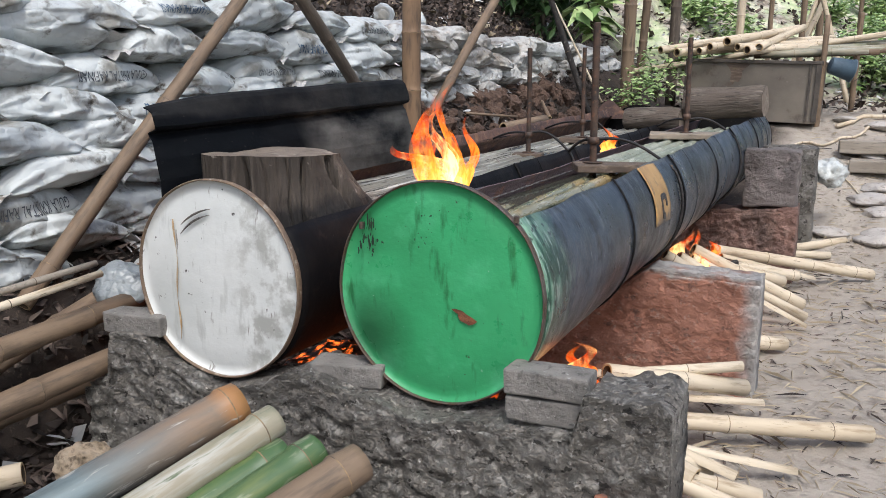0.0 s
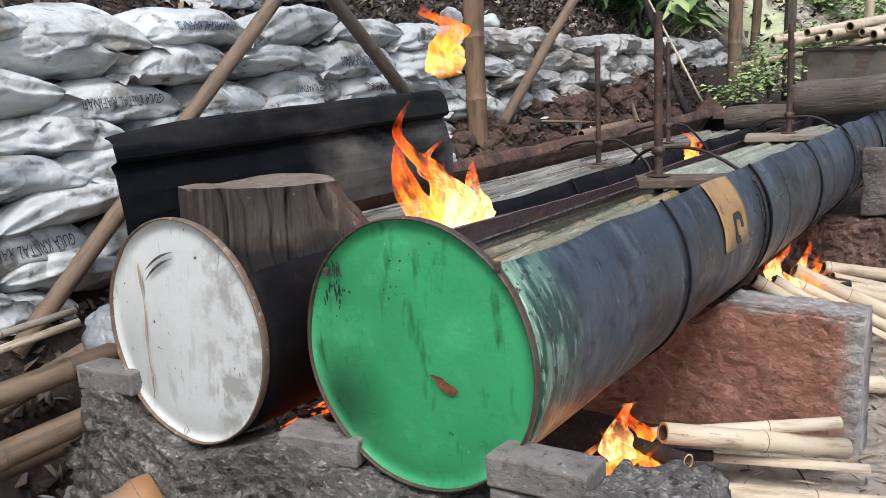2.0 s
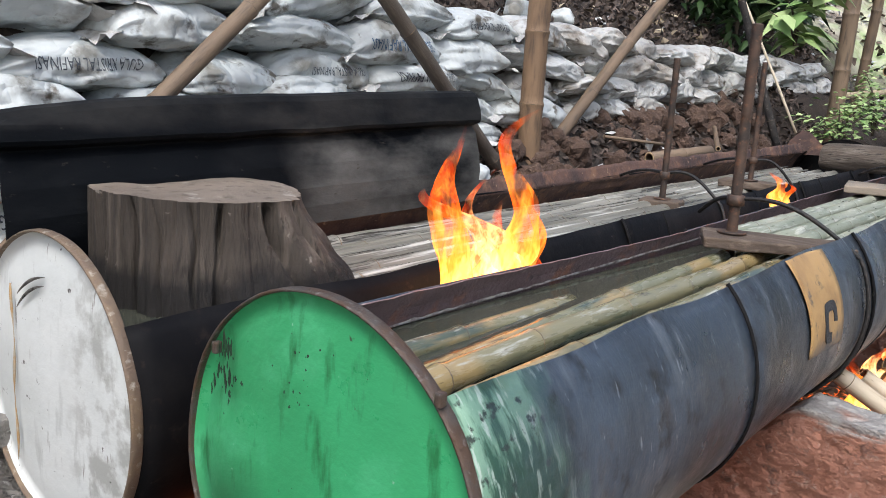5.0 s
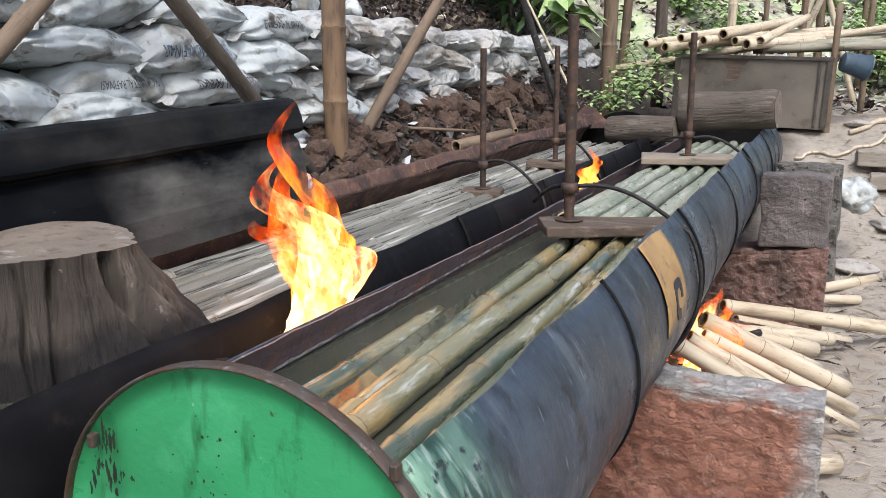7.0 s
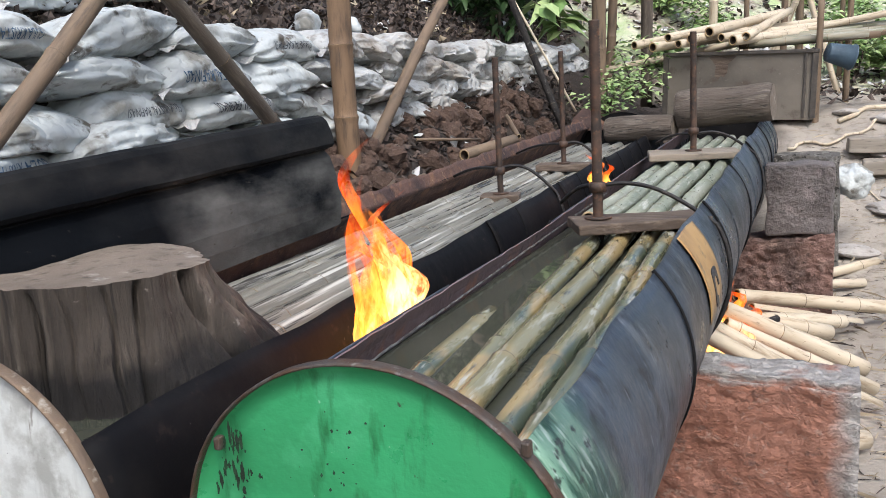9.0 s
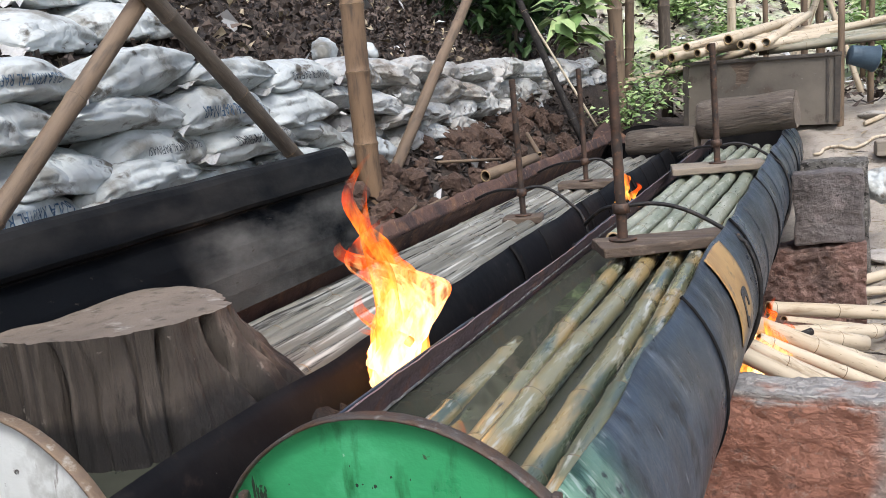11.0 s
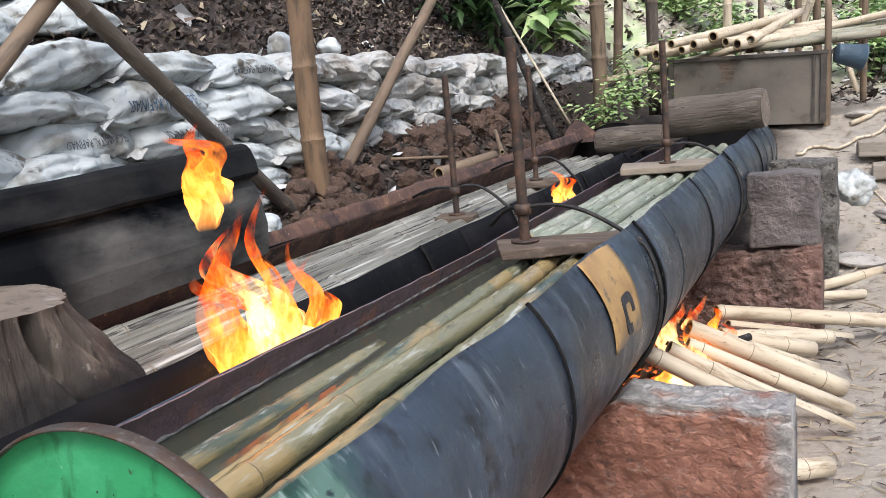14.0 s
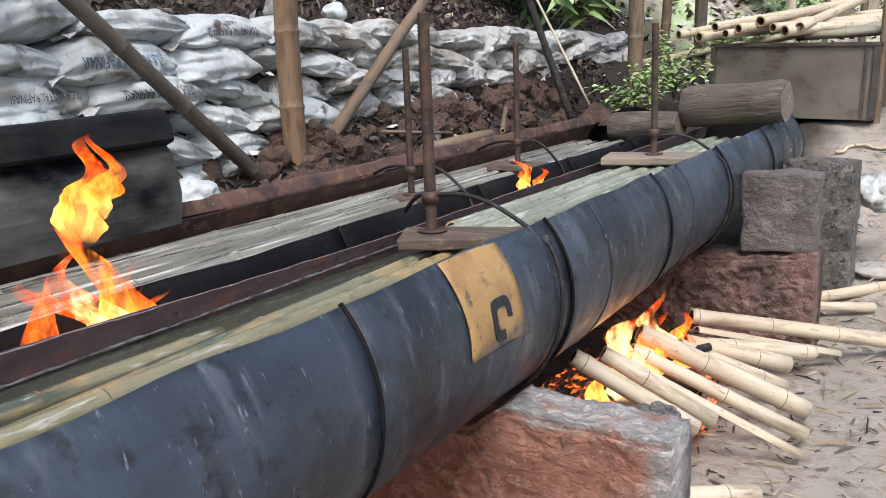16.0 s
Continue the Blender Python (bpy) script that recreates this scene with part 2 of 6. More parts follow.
    grey = blend(m, noise_of(m, v, 20.0, lo=0.4, hi=0.65), (0.46, 0.44, 0.42), (0.32, 0.30, 0.285))
    c = blend(m, band(m, 0, 1.62, 1.68, wobble=0.10, scale=9.0), red, grey)
    c = blend(m, band(m, 2, 0.575, 0.605, wobble=0.16, scale=9.0), c, grey)
    M["clay"] = finish(m, c, flaky(m, v, 0.05), 0.8, 0.022)
    M["sooty_brick"] = mix_material("sooty_masonry", [(4, 0.46, 0.62, (0.12, 0.105, 0.10)), (13, 0.54, 0.68, (0.31, 0.27, 0.255)), (34, 0.62, 0.68, (0.06, 0.053, 0.05))], (0.195, 0.172, 0.164), 0.9, bump=(30, 1.0, 0.022))
    M["sooty_clay"] = mix_material("sooty_red_clay", [(4, 0.46, 0.62, (0.15, 0.10, 0.085)), (11, 0.52, 0.66, (0.34, 0.225, 0.185)), (34, 0.62, 0.68, (0.09, 0.06, 0.052))], (0.28, 0.165, 0.135), 0.9, bump=(30, 1.0, 0.022))
    M["brick"] = mix_material("grey_brick", [(10, 0.4, 0.65, (0.15, 0.142, 0.13)), (40, 0.58, 0.7, (0.08, 0.075, 0.07)), (70, 0.62, 0.7, (0.36, 0.35, 0.33))], (0.225, 0.212, 0.195), 0.9, bump=(50, 0.7, 0.01))
    M["red_brick"] = mix_material("red_brick", [(12, 0.4, 0.65, (0.30, 0.12, 0.075)), (40, 0.58, 0.7, (0.2, 0.15, 0.13))], (0.37, 0.165, 0.105), 0.9, bump=(50, 0.7, 0.01))
    M["sack"] = mix_material("dirty_white_sacking", [(2.2, 0.42, 0.7, (0.38, 0.415, 0.43)), (5, 0.52, 0.66, (0.235, 0.23, 0.205)), (11, 0.58, 0.68, (0.11, 0.098, 0.08))],
                             (0.57, 0.605, 0.60), 0.62, stretch=(1, 1, 1), bump=(10, 0.5, 0.03), crease=5.0)
    M["sack_old"] = mix_material("weathered_sacking", [(3, 0.42, 0.66, (0.34, 0.31, 0.27)), (9, 0.54, 0.68, (0.20, 0.165, 0.13)), (22, 0.6, 0.72, (0.07, 0.057, 0.045))],
                                 (0.54, 0.555, 0.55), 0.7, bump=(8, 0.65, 0.03), crease=5.5)
    M["sack_hem"] = mix_material("dirty_sack_hem", [(6, 0.42, 0.62, (0.42, 0.41, 0.39)), (14, 0.54, 0.66, (0.16, 0.135, 0.11))], (0.52, 0.525, 0.52), 0.75, bump=(30, 0.6, 0.01))
    M["ink"] = mix_material("faded_blue_ink", [(40, 0.55, 0.7, (0.25, 0.31, 0.37))], (0.045, 0.10, 0.18), 0.7)
    M["ink_dark"] = mix_material("faded_grey_ink", [(40, 0.55, 0.7, (0.3, 0.3, 0.3))], (0.06, 0.07, 0.085), 0.7)
    M["straw"] = mix_material("dry_bamboo", [(3, 0.4, 0.65, (0.48, 0.395, 0.28)), (12, 0.54, 0.7, (0.33, 0.25, 0.165)), (40, 0.62, 0.72, (0.14, 0.10, 0.065))], (0.62, 0.535, 0.41), 0.6, stretch=(3, 3, 0.5), bump=(60, 0.2, 0.002))
    M["old_bamboo"] = mix_material("weathered_bamboo", [(3, 0.4, 0.65, (0.145, 0.10, 0.066)), (12, 0.5, 0.7, (0.085, 0.064, 0.046))], (0.205, 0.145, 0.095), 0.65, stretch=(3, 3, 0.5), bump=(60, 0.3, 0.003))
    M["post"] = mix_material("brown_post", [(3, 0.4, 0.65, (0.16, 0.10, 0.06)), (12, 0.5, 0.7, (0.09, 0.062, 0.042))], (0.235, 0.15, 0.088), 0.7, stretch=(3, 3, 0.5), bump=(40, 0.4, 0.005))
    M["dark_pole"] = mix_material("sooty_pole", [(4, 0.4, 0.65, (0.065, 0.05, 0.04)), (14, 0.5, 0.7, (0.16, 0.13, 0.10))], (0.10, 0.08, 0.062), 0.75, stretch=(3, 3, 0.5), bump=(60, 0.4, 0.004))
    M["green_bamboo"] = mix_material("green_bamboo", [(3, 0.4, 0.65, (0.045, 0.10, 0.045)), (6, 0.52, 0.66, (0.13, 0.17, 0.06)), (14, 0.56, 0.7, (0.33, 0.34, 0.24))], (0.075, 0.135, 0.05), 0.42, stretch=(3, 3, 0.5), bump=(60, 0.2, 0.002))
    M["bloom_bamboo"] = mix_material("bloomed_bamboo", [(3, 0.42, 0.6, (0.30, 0.27, 0.20)), (8, 0.52, 0.66, (0.42, 0.41, 0.36)), (16, 0.58, 0.68, (0.10, 0.13, 0.07))], (0.20, 0.20, 0.13), 0.55, stretch=(3, 3, 0.4), bump=(60, 0.2, 0.002))
    # grey-blue bloom on a thick old culm, bare orange towards its upper end
    m = material("blue_grey_bamboo", 0.5)
    v = coords(m, stretch=(3, 3, 0.5))
    c = blend(m, noise_of(m, v, 4.0, lo=0.4, hi=0.62), (0.165, 0.215, 0.225), (0.085, 0.105, 0.105))
    tan = blend(m, noise_of(m, v, 9.0, lo=0.45, hi=0.65), (0.22, 0.155, 0.105), (0.15, 0.125, 0.10))
    c = blend(m, band(m, 2, 0.50, 0.26, wobble=0.25, scale=5.0), c, tan)
    c = blend(m, band(m, 2, 0.13, 0.08, wobble=0.10, scale=9.0), c, (0.33, 0.165, 0.065))
    c = blend(m, noise_of(m, v, 18.0, lo=0.62, hi=0.70), c, (0.42, 0.40, 0.36))
    M["blue_bamboo"] = finish(m, c, noise_of(m, v, 50.0), 0.2, 0.002)
    # boiled bamboo: wet, from straw yellow to olive, from pole to pole
    m = material("wet_bamboo", 0.22)
    v = coords(m, stretch=(4, 4, 0.6))
    info = nd(m, "ObjectInfo")
    c = blend(m, info.outputs["Random"], (0.155, 0.165, 0.095), (0.23, 0.21, 0.12))
    c = blend(m, noise_of(m, coords(m, stretch=(0.3, 0.3, 1)), 3.6, 2.0, 0.4, 0.50, 0.55), c, (0.34, 0.255, 0.12))
    c = blend(m, noise_of(m, v, 3.0, lo=0.47, hi=0.58), c, (0.075, 0.095, 0.065))
    c = blend(m, noise_of(m, v, 9.0, lo=0.58, hi=0.66), c, (0.46, 0.46, 0.40))
    c = blend(m, noise_of(m, v, 20.0, lo=0.62, hi=0.72), c, (0.06, 0.05, 0.03))
    m.node_tree.nodes["Principled BSDF"].inputs["Coat Weight"].default_value = 0.6
    m.node_tree.nodes["Principled BSDF"].inputs["Coat Roughness"].default_value = 0.08
    M["wet"] = finish(m, c, noise_of(m, v, 40.0), 0.2, 0.002, (noise_of(m, v, 8.0), 0.12, 0.45))
    M["wet_pale"] = mix_material("boiled_bamboo", [(4, 0.4, 0.60, (0.20, 0.225, 0.165)), (12, 0.54, 0.66, (0.50, 0.51, 0.45)), (26, 0.6, 0.7, (0.08, 0.085, 0.06))], (0.33, 0.345, 0.275), 0.3, stretch=(4, 4, 0.5), bump=(40, 0.25, 0.003), gloss=(0.4, 0.18))
    M["log"] = mix_material("split_log_wood", [(3, 0.4, 0.65, (0.075, 0.060, 0.048)), (9, 0.54, 0.66, (0.20, 0.17, 0.14)), (18, 0.58, 0.68, (0.03, 0.024, 0.02))], (0.12, 0.095, 0.075), 0.85, stretch=(3, 3, 0.5), bump=(14, 0.8, 0.014))
    M["peeled"] = mix_material("peeled_wet_bamboo", [(4, 0.4, 0.60, (0.15, 0.142, 0.115)), (9, 0.54, 0.64, (0.55, 0.545, 0.50)), (14, 0.54, 0.63, (0.06, 0.055, 0.045))], (0.29, 0.28, 0.24), 0.3, stretch=(5, 5, 0.16), bump=(30, 0.4, 0.004), gloss=(0.4, 0.15))
    M["node"] = mix_material("bamboo_node", [(30, 0.45, 0.65, (0.30, 0.20, 0.10))], (0.10, 0.075, 0.05), 0.6)
    M["pith"] = mix_material("bamboo_cut_end", [(30, 0.45, 0.65, (0.33, 0.22, 0.12))], (0.50, 0.36, 0.2), 0.7)
    M["hollow"] = mix_material("bamboo_inside", [(20, 0.4, 0.6, (0.09, 0.06, 0.035))], (0.05, 0.035, 0.022), 0.8)
    # weathered stump: grey-brown grain, dark stains, pale runs, its foot charred
    m = material("stump_bark", 0.85)
    v = coords(m, stretch=(4, 4, 0.35))
    c = blend(m, noise_of(m, coords(m), 5.0, lo=0.4, hi=0.62), (0.070, 0.056, 0.045), (0.042, 0.033, 0.026))
    c = blend(m, noise_of(m, v, 6.0, lo=0.52, hi=0.66), c, (0.135, 0.110, 0.088))
    c = blend(m, noise_of(m, v, 11.0, lo=0.58, hi=0.66), c, (0.032, 0.025, 0.02))
    c = blend(m, noise_of(m, coords(m), 24.0, lo=0.66, hi=0.70), c, (0.21, 0.185, 0.155))
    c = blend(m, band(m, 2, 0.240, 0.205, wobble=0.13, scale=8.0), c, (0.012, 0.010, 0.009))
    M["stump"] = finish(m, c, noise_of(m, v, 12.0, 8), 0.6, 0.018)
    M["stump_top"] = mix_material("sawn_wood", [(5, 0.4, 0.65, (0.155, 0.122, 0.095)), (12, 0.60, 0.68, (0.34, 0.31, 0.27)), (30, 0.55, 0.7, (0.085, 0.066, 0.05))], (0.22, 0.178, 0.14), 0.85, bump=(60, 0.6, 0.006))
    M["board"] = mix_material("charred_board", [(3, 0.4, 0.6, (0.12, 0.085, 0.06)), (12, 0.52, 0.7, (0.20, 0.155, 0.12))], (0.085, 0.062, 0.047), 0.7, stretch=(0.6, 4, 4), bump=(20, 0.6, 0.006))
    M["board_pale"] = mix_material("damp_board", [(3, 0.4, 0.6, (0.24, 0.20, 0.155)), (12, 0.52, 0.7, (0.13, 0.105, 0.08))], (0.31, 0.255, 0.195), 0.6, stretch=(0.6, 4, 4), bump=(20, 0.5, 0.005))
    M["rod"] = mix_material("rusted_rod", [(15, 0.4, 0.62, (0.045, 0.035, 0.03)), (50, 0.55, 0.7, (0.19, 0.095, 0.055))], (0.105, 0.065, 0.047), 0.6, 0.35, bump=(90, 0.5, 0.002))
    M["wire"] = mix_material("black_wire", [(30, 0.5, 0.7, (0.05, 0.04, 0.035))], (0.014, 0.013, 0.013), 0.5, 0.2)
    M["tank"] = mix_material("brown_tank_steel", [(1.5, 0.4, 0.65, (0.115, 0.10, 0.083)), (6, 0.58, 0.72, (0.08, 0.055, 0.04)), (40, 0.62, 0.72, (0.20, 0.18, 0.155))], (0.195, 0.17, 0.138), 0.6, 0.15, bump=(20, 0.2, 0.005))
    M["tank_dark"] = mix_material("dark_angle_steel", [(12, 0.4, 0.65, (0.10, 0.085, 0.07))], (0.06, 0.052, 0.046), 0.6, 0.2)
    M["bucket"] = mix_material("blue_grey_plastic", [(10, 0.45, 0.7, (0.05, 0.08, 0.11))], (0.08, 0.125, 0.165), 0.45)
    M["stone"] = mix_material("pale_flagstone", [(6, 0.4, 0.65, (0.36, 0.33, 0.30)), (20, 0.55, 0.7, (0.20, 0.18, 0.16))], (0.48, 0.45, 0.42), 0.85, bump=(24, 0.7, 0.01))
    M["timber"] = mix_material("grey_timber", [(4, 0.4, 0.65, (0.24, 0.205, 0.165)), (20, 0.55, 0.7, (0.14, 0.12, 0.10))], (0.33, 0.29, 0.24), 0.8, stretch=(0.5, 3, 3), bump=(24, 0.5, 0.005))
    M["lump"] = mix_material("crumbly_rock", [(14, 0.4, 0.62, (0.30, 0.23, 0.155)), (40, 0.52, 0.66, (0.13, 0.10, 0.07))], (0.43, 0.35, 0.26), 0.95, bump=(60, 1.0, 0.01))
    M["ash"] = mix_material("grey_ash", [(18, 0.4, 0.62, (0.13, 0.125, 0.12)), (50, 0.52, 0.66, (0.03, 0.028, 0.027))], (0.24, 0.235, 0.23), 0.95, bump=(50, 1.0, 0.01))
    M["char"] = mix_material("charred_wood", [(18, 0.4, 0.62, (0.03, 0.025, 0.022)), (50, 0.6, 0.7, (0.12, 0.11, 0.10))], (0.014, 0.012, 0.011), 0.85, bump=(50, 0.8, 0.006))
    M["clod"] = mix_material("red_brown_clod", [(9, 0.4, 0.64, (0.075, 0.046, 0.034)), (40, 0.55, 0.7, (0.17, 0.115, 0.085))], (0.115, 0.072, 0.053), 0.95, bump=(40, 0.9, 0.015))
    # ground: pale trodden dirt, dark litter up the bank, grass far off
    m = material("earth", 0.95)
    v = coords(m)
    dirt = blend(m, noise_of(m, v, 1.6, lo=0.38, hi=0.65), (0.47, 0.42, 0.36), (0.36, 0.315, 0.265))
    dirt = blend(m, noise_of(m, v, 14.0, lo=0.52, hi=0.7), dirt, (0.25, 0.215, 0.175))
    dirt = blend(m, noise_of(m, v, 60.0, lo=0.62, hi=0.72), dirt, (0.50, 0.45, 0.37))
    soil = blend(m, noise_of(m, v, 5.0, lo=0.4, hi=0.65), (0.055, 0.040, 0.031), (0.028, 0.022, 0.018))
    soil = blend(m, noise_of(m, v, 35.0, lo=0.58, hi=0.7), soil, (0.15, 0.11, 0.085))
    grass = blend(m, noise_of(m, v, 3.0, lo=0.4, hi=0.65), (0.44, 0.56, 0.28), (0.66, 0.64, 0.50))
    c = blend(m, band(m, 0, 0.25, 0.55, wobble=0.3, scale=3.0), soil, dirt)
    far = band(m, 1, 9.4, 11.0, wobble=2.0, scale=0.8)
    grass = blend(m, noise_of(m, v, 1.7, lo=0.44, hi=0.56), grass, blend(m, noise_of(m, v, 9.0, lo=0.4, hi=0.6), (0.20, 0.16, 0.125), (0.50, 0.46, 0.39)))
    c = blend(m, far, c, grass)
    M["earth"] = finish(m, c, noise_of(m, v, 30.0, 8, 0.7, 0.2, 0.8), 0.8, 0.02)
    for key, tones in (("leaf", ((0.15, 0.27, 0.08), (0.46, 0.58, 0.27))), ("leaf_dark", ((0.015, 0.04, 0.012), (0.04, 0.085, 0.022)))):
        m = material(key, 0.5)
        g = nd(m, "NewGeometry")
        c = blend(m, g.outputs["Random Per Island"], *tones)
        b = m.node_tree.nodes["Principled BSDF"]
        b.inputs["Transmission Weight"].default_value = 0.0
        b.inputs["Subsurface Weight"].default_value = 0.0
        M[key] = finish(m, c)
    for key, tones in (("litter", ((0.016, 0.012, 0.010), (0.135, 0.100, 0.082))), ("straw_bits", ((0.20, 0.155, 0.10), (0.46, 0.39, 0.28))), ("scraps", ((0.45, 0.45, 0.45), (0.75, 0.76, 0.77)))):
        m = material(key, 0.8)
        g = nd(m, "NewGeometry")
        M[key] = finish(m, blend(m, g.outputs["Random Per Island"], *tones))
    m = material("murky_water", 0.04)
    b = m.node_tree.nodes["Principled BSDF"]
    v = coords(m)
    c = blend(m, noise_of(m, v, 3.0), (0.042, 0.046, 0.034), (0.066, 0.068, 0.053))
    b.inputs["IOR"].default_value = 1.33
    M["water"] = finish(m, c, noise_of(m, v, 9.0, 2), 0.03, 0.006)
    # flame: hot at its foot, redder and thinner to its tip
    for key, gain, hot in (("flame", 1.15, (1.0, 0.46, 0.10, 1)), ("flame_core", 1.4, (1.0, 0.70, 0.34, 1))):
        m = bpy.data.materials.new(key)
        m.use_nodes = True
        m.node_tree.nodes.clear()
        out, mixs, em, tr = nd(m, "OutputMaterial"), nd(m, "MixShader"), nd(m, "Emission"), nd(m, "BsdfTransparent")
        uv = nd(m, "UVMap")
        sep = nd(m, "SeparateXYZ")
        ln(m, uv.outputs[0], sep.inputs[0])
        ramp = nd(m, "ValToRGB")
        e = ramp.color_ramp.elements
        e[0].position, e[0].color = 0.0, hot
        e[1].position, e[1].color = 1.0, (0.80, 0.065, 0.004, 1)
        mid = e.new(0.45)
        mid.color = (1.0, 0.26, 0.03, 1) if key == "flame" else (1.0, 0.58, 0.21, 1)
        streak = nd(m, "Math")
        streak.operation = "MULTIPLY_ADD"
        streak.inputs[1].default_value = 0.55
        ln(m, noise_of(m, coords(m, stretch=(1, 1, 0.4)), 34.0, 3.0, 0.6, 0.42, 0.62), streak.inputs[0])
        ln(m, sep.outputs[1], streak.inputs[2])
        shift = nd(m, "Math")
        shift.operation = "SUBTRACT"
        shift.inputs[1].default_value = 0.15
        shift.use_clamp = True
        ln(m, streak.outputs[0], shift.inputs[0])
        ln(m, shift.outputs[0], ramp.inputs[0])
        ln(m, ramp.outputs[0], em.inputs["Color"])
        st = nd(m, "MapRange")
        st.inputs[3].default_value, st.inputs[4].default_value = 2.3 * gain, 1.1 * gain
        ln(m, sep.outputs[1], st.inputs[0])
        ln(m, st.outputs[0], em.inputs["Strength"])
        tc = coords(m, stretch=(1, 1, 0.35))
        holes = noise_of(m, tc, 26.0, 3.0, 0.5, 0.40, 0.58)
        fade = nd(m, "MapRange")
        fade.inputs[1].default_value, fade.inputs[2].default_value = 1.0, 0.5
        ln(m, sep.outputs[1], fade.inputs[0])
        foot = nd(m, "MapRange")
        foot.inputs[1].default_value, foot.inputs[2].default_value = 0.0, 0.22
        ln(m, sep.outputs[1], foot.inputs[0])
        solid = nd(m, "Math")
        solid.operation = "MAXIMUM"
        body = nd(m, "MapRange")
        body.inputs[1].default_value, body.inputs[2].default_value, body.inputs[3].default_value, body.inputs[4].default_value = 0.05, 0.7, 0.55, 0.0
        ln(m, sep.outputs[1], body.inputs[0])
        ln(m, holes, solid.inputs[0])
        ln(m, body.outputs[0], solid.inputs[1])
        a0, a1, a2 = nd(m, "Math"), nd(m, "Math"), nd(m, "Math")
        a0.operation = a1.operation = a2.operation = "MULTIPLY"
        ln(m, solid.outputs[0], a0.inputs[0])
        ln(m, foot.outputs[0], a0.inputs[1])
        ln(m, a0.outputs[0], a1.inputs[0])
        ln(m, fade.outputs[0], a1.inputs[1])
        ln(m, a1.outputs[0], a2.inputs[0])
        a2.inputs[1].default_value = 0.74 if key == "flame" else 0.76
        ln(m, a2.outputs[0], mixs.inputs[0])
        ln(m, tr.outputs[0], mixs.inputs[1])
        ln(m, em.outputs[0], mixs.inputs[2])
        ln(m, mixs.outputs[0], out.inputs["Surface"])
        M[key] = m
    m = material("ember", 0.9)
    v = coords(m)
    b = m.node_tree.nodes["Principled BSDF"]
    glow = noise_of(m, v, 22.0, lo=0.52, hi=0.66)
    st = nd(m, "MapRange")
    st.inputs[4].default_value = 1.6
    ln(m, glow, st.inputs[0])
    ln(m, st.outputs[0], b.inputs["Emission Strength"])
    b.inputs["Emission Color"].default_value = (1.0, 0.16, 0.02, 1)
    M["ember"] = finish(m, blend(m, noise_of(m, v, 12.0), (0.03, 0.025, 0.022), (0.16, 0.15, 0.145)), noise_of(m, v, 30.0), 0.8, 0.01)
    return M


M = make_materials()


# ---- building helpers ----
def mesh(name, verts, faces, mat, parent=None, label="", smooth=True, at=None, uvs=None):
    me = bpy.data.meshes.new(name)
    me.from_pydata([tuple(v) for v in verts], [], faces)
    if uvs is not None:
        layer = me.uv_layers.new(name="UVMap")
        idx = np.empty(len(me.loops), int)
        me.loops.foreach_get("vertex_index", idx)
        layer.data.foreach_set("uv", np.array(uvs, float)[idx].ravel())
    for mt in (mat if isinstance(mat, (list, tuple)) else [mat]):
        me.materials.append(mt)
    if smooth:
        me.polygons.foreach_set("use_smooth", [True] * len(me.polygons))
    me.update()
    ob = new(name, me)
    if parent:
        ob.parent = parent
    if at is not None:
        ob.matrix_basis = at
    if label:
        tagged(ob, label)
    return ob


def part(name, bm, mat, parent, label=""):
    me = bpy.data.meshes.new(name)
    bmesh.ops.recalc_face_normals(bm, faces=bm.faces)
    bm.to_mesh(me)
    bm.free()
    me.materials.append(mat)
    ob = new(name, me)
    ob.parent = parent
    if label:
        tagged(ob, label)
    return ob


def thing(name, label, category, group="", m=None):
    ob = new(name)
    ob.empty_display_size = 0.05
    if m is not None:
        ob.matrix_basis = m
    return tagged(ob, label, category, group)


def aim(p0, p1):
    """A pose at p0 whose z axis points to p1."""
    d = Vector(p1) - Vector(p0)
    return Matrix.Translation(p0) @ d.to_track_quat("Z", "Y").to_matrix().to_4x4(), d.length


def lathe(profile, seg=48, closed_ends=False):
    """Verts and faces of (radius, z) turned about z."""
    v, f = [], []
    for r, z in profile:
        for i in range(seg):
            a = 2 * math.pi * i / seg
            v.append((r * math.cos(a), r * math.sin(a), z))
    for j in range(len(profile) - 1):
        for i in range(seg):
            k = (i + 1) % seg
            f.append((j * seg + i, j * seg + k, (j + 1) * seg + k, (j + 1) * seg + i))
    if closed_ends:
        f.append(tuple(range(seg))[::-1])
        f.append(tuple(range((len(profile) - 1) * seg, len(profile) * seg)))
    return v, f


def tube(points, radius, seg=8, closed=True):
    """A round bar along a line of points."""
    v, f = [], []
    pts = [Vector(p) for p in points]
    up = Vector((0.31, 0.17, 0.93))
    for i, p in enumerate(pts):
        d = (pts[min(i + 1, len(pts) - 1)] - pts[max(i - 1, 0)]).normalized()
        a = d.cross(up).normalized()
        b = d.cross(a)
        r = radius(i / (len(pts) - 1)) if callable(radius) else radius
        for k in range(seg):
            w = 2 * math.pi * k / seg
            v.append(p + a * (r * math.cos(w)) + b * (r * math.sin(w)))
    for i in range(len(pts) - 1):
        for k in range(seg):
            n = (k + 1) % seg
            f.append((i * seg + k, i * seg + n, (i + 1) * seg + n, (i + 1) * seg + k))
    if closed:
        f.append(tuple(range(seg))[::-1])
        f.append(tuple(range(len(v) - seg, len(v))))
    return v, f


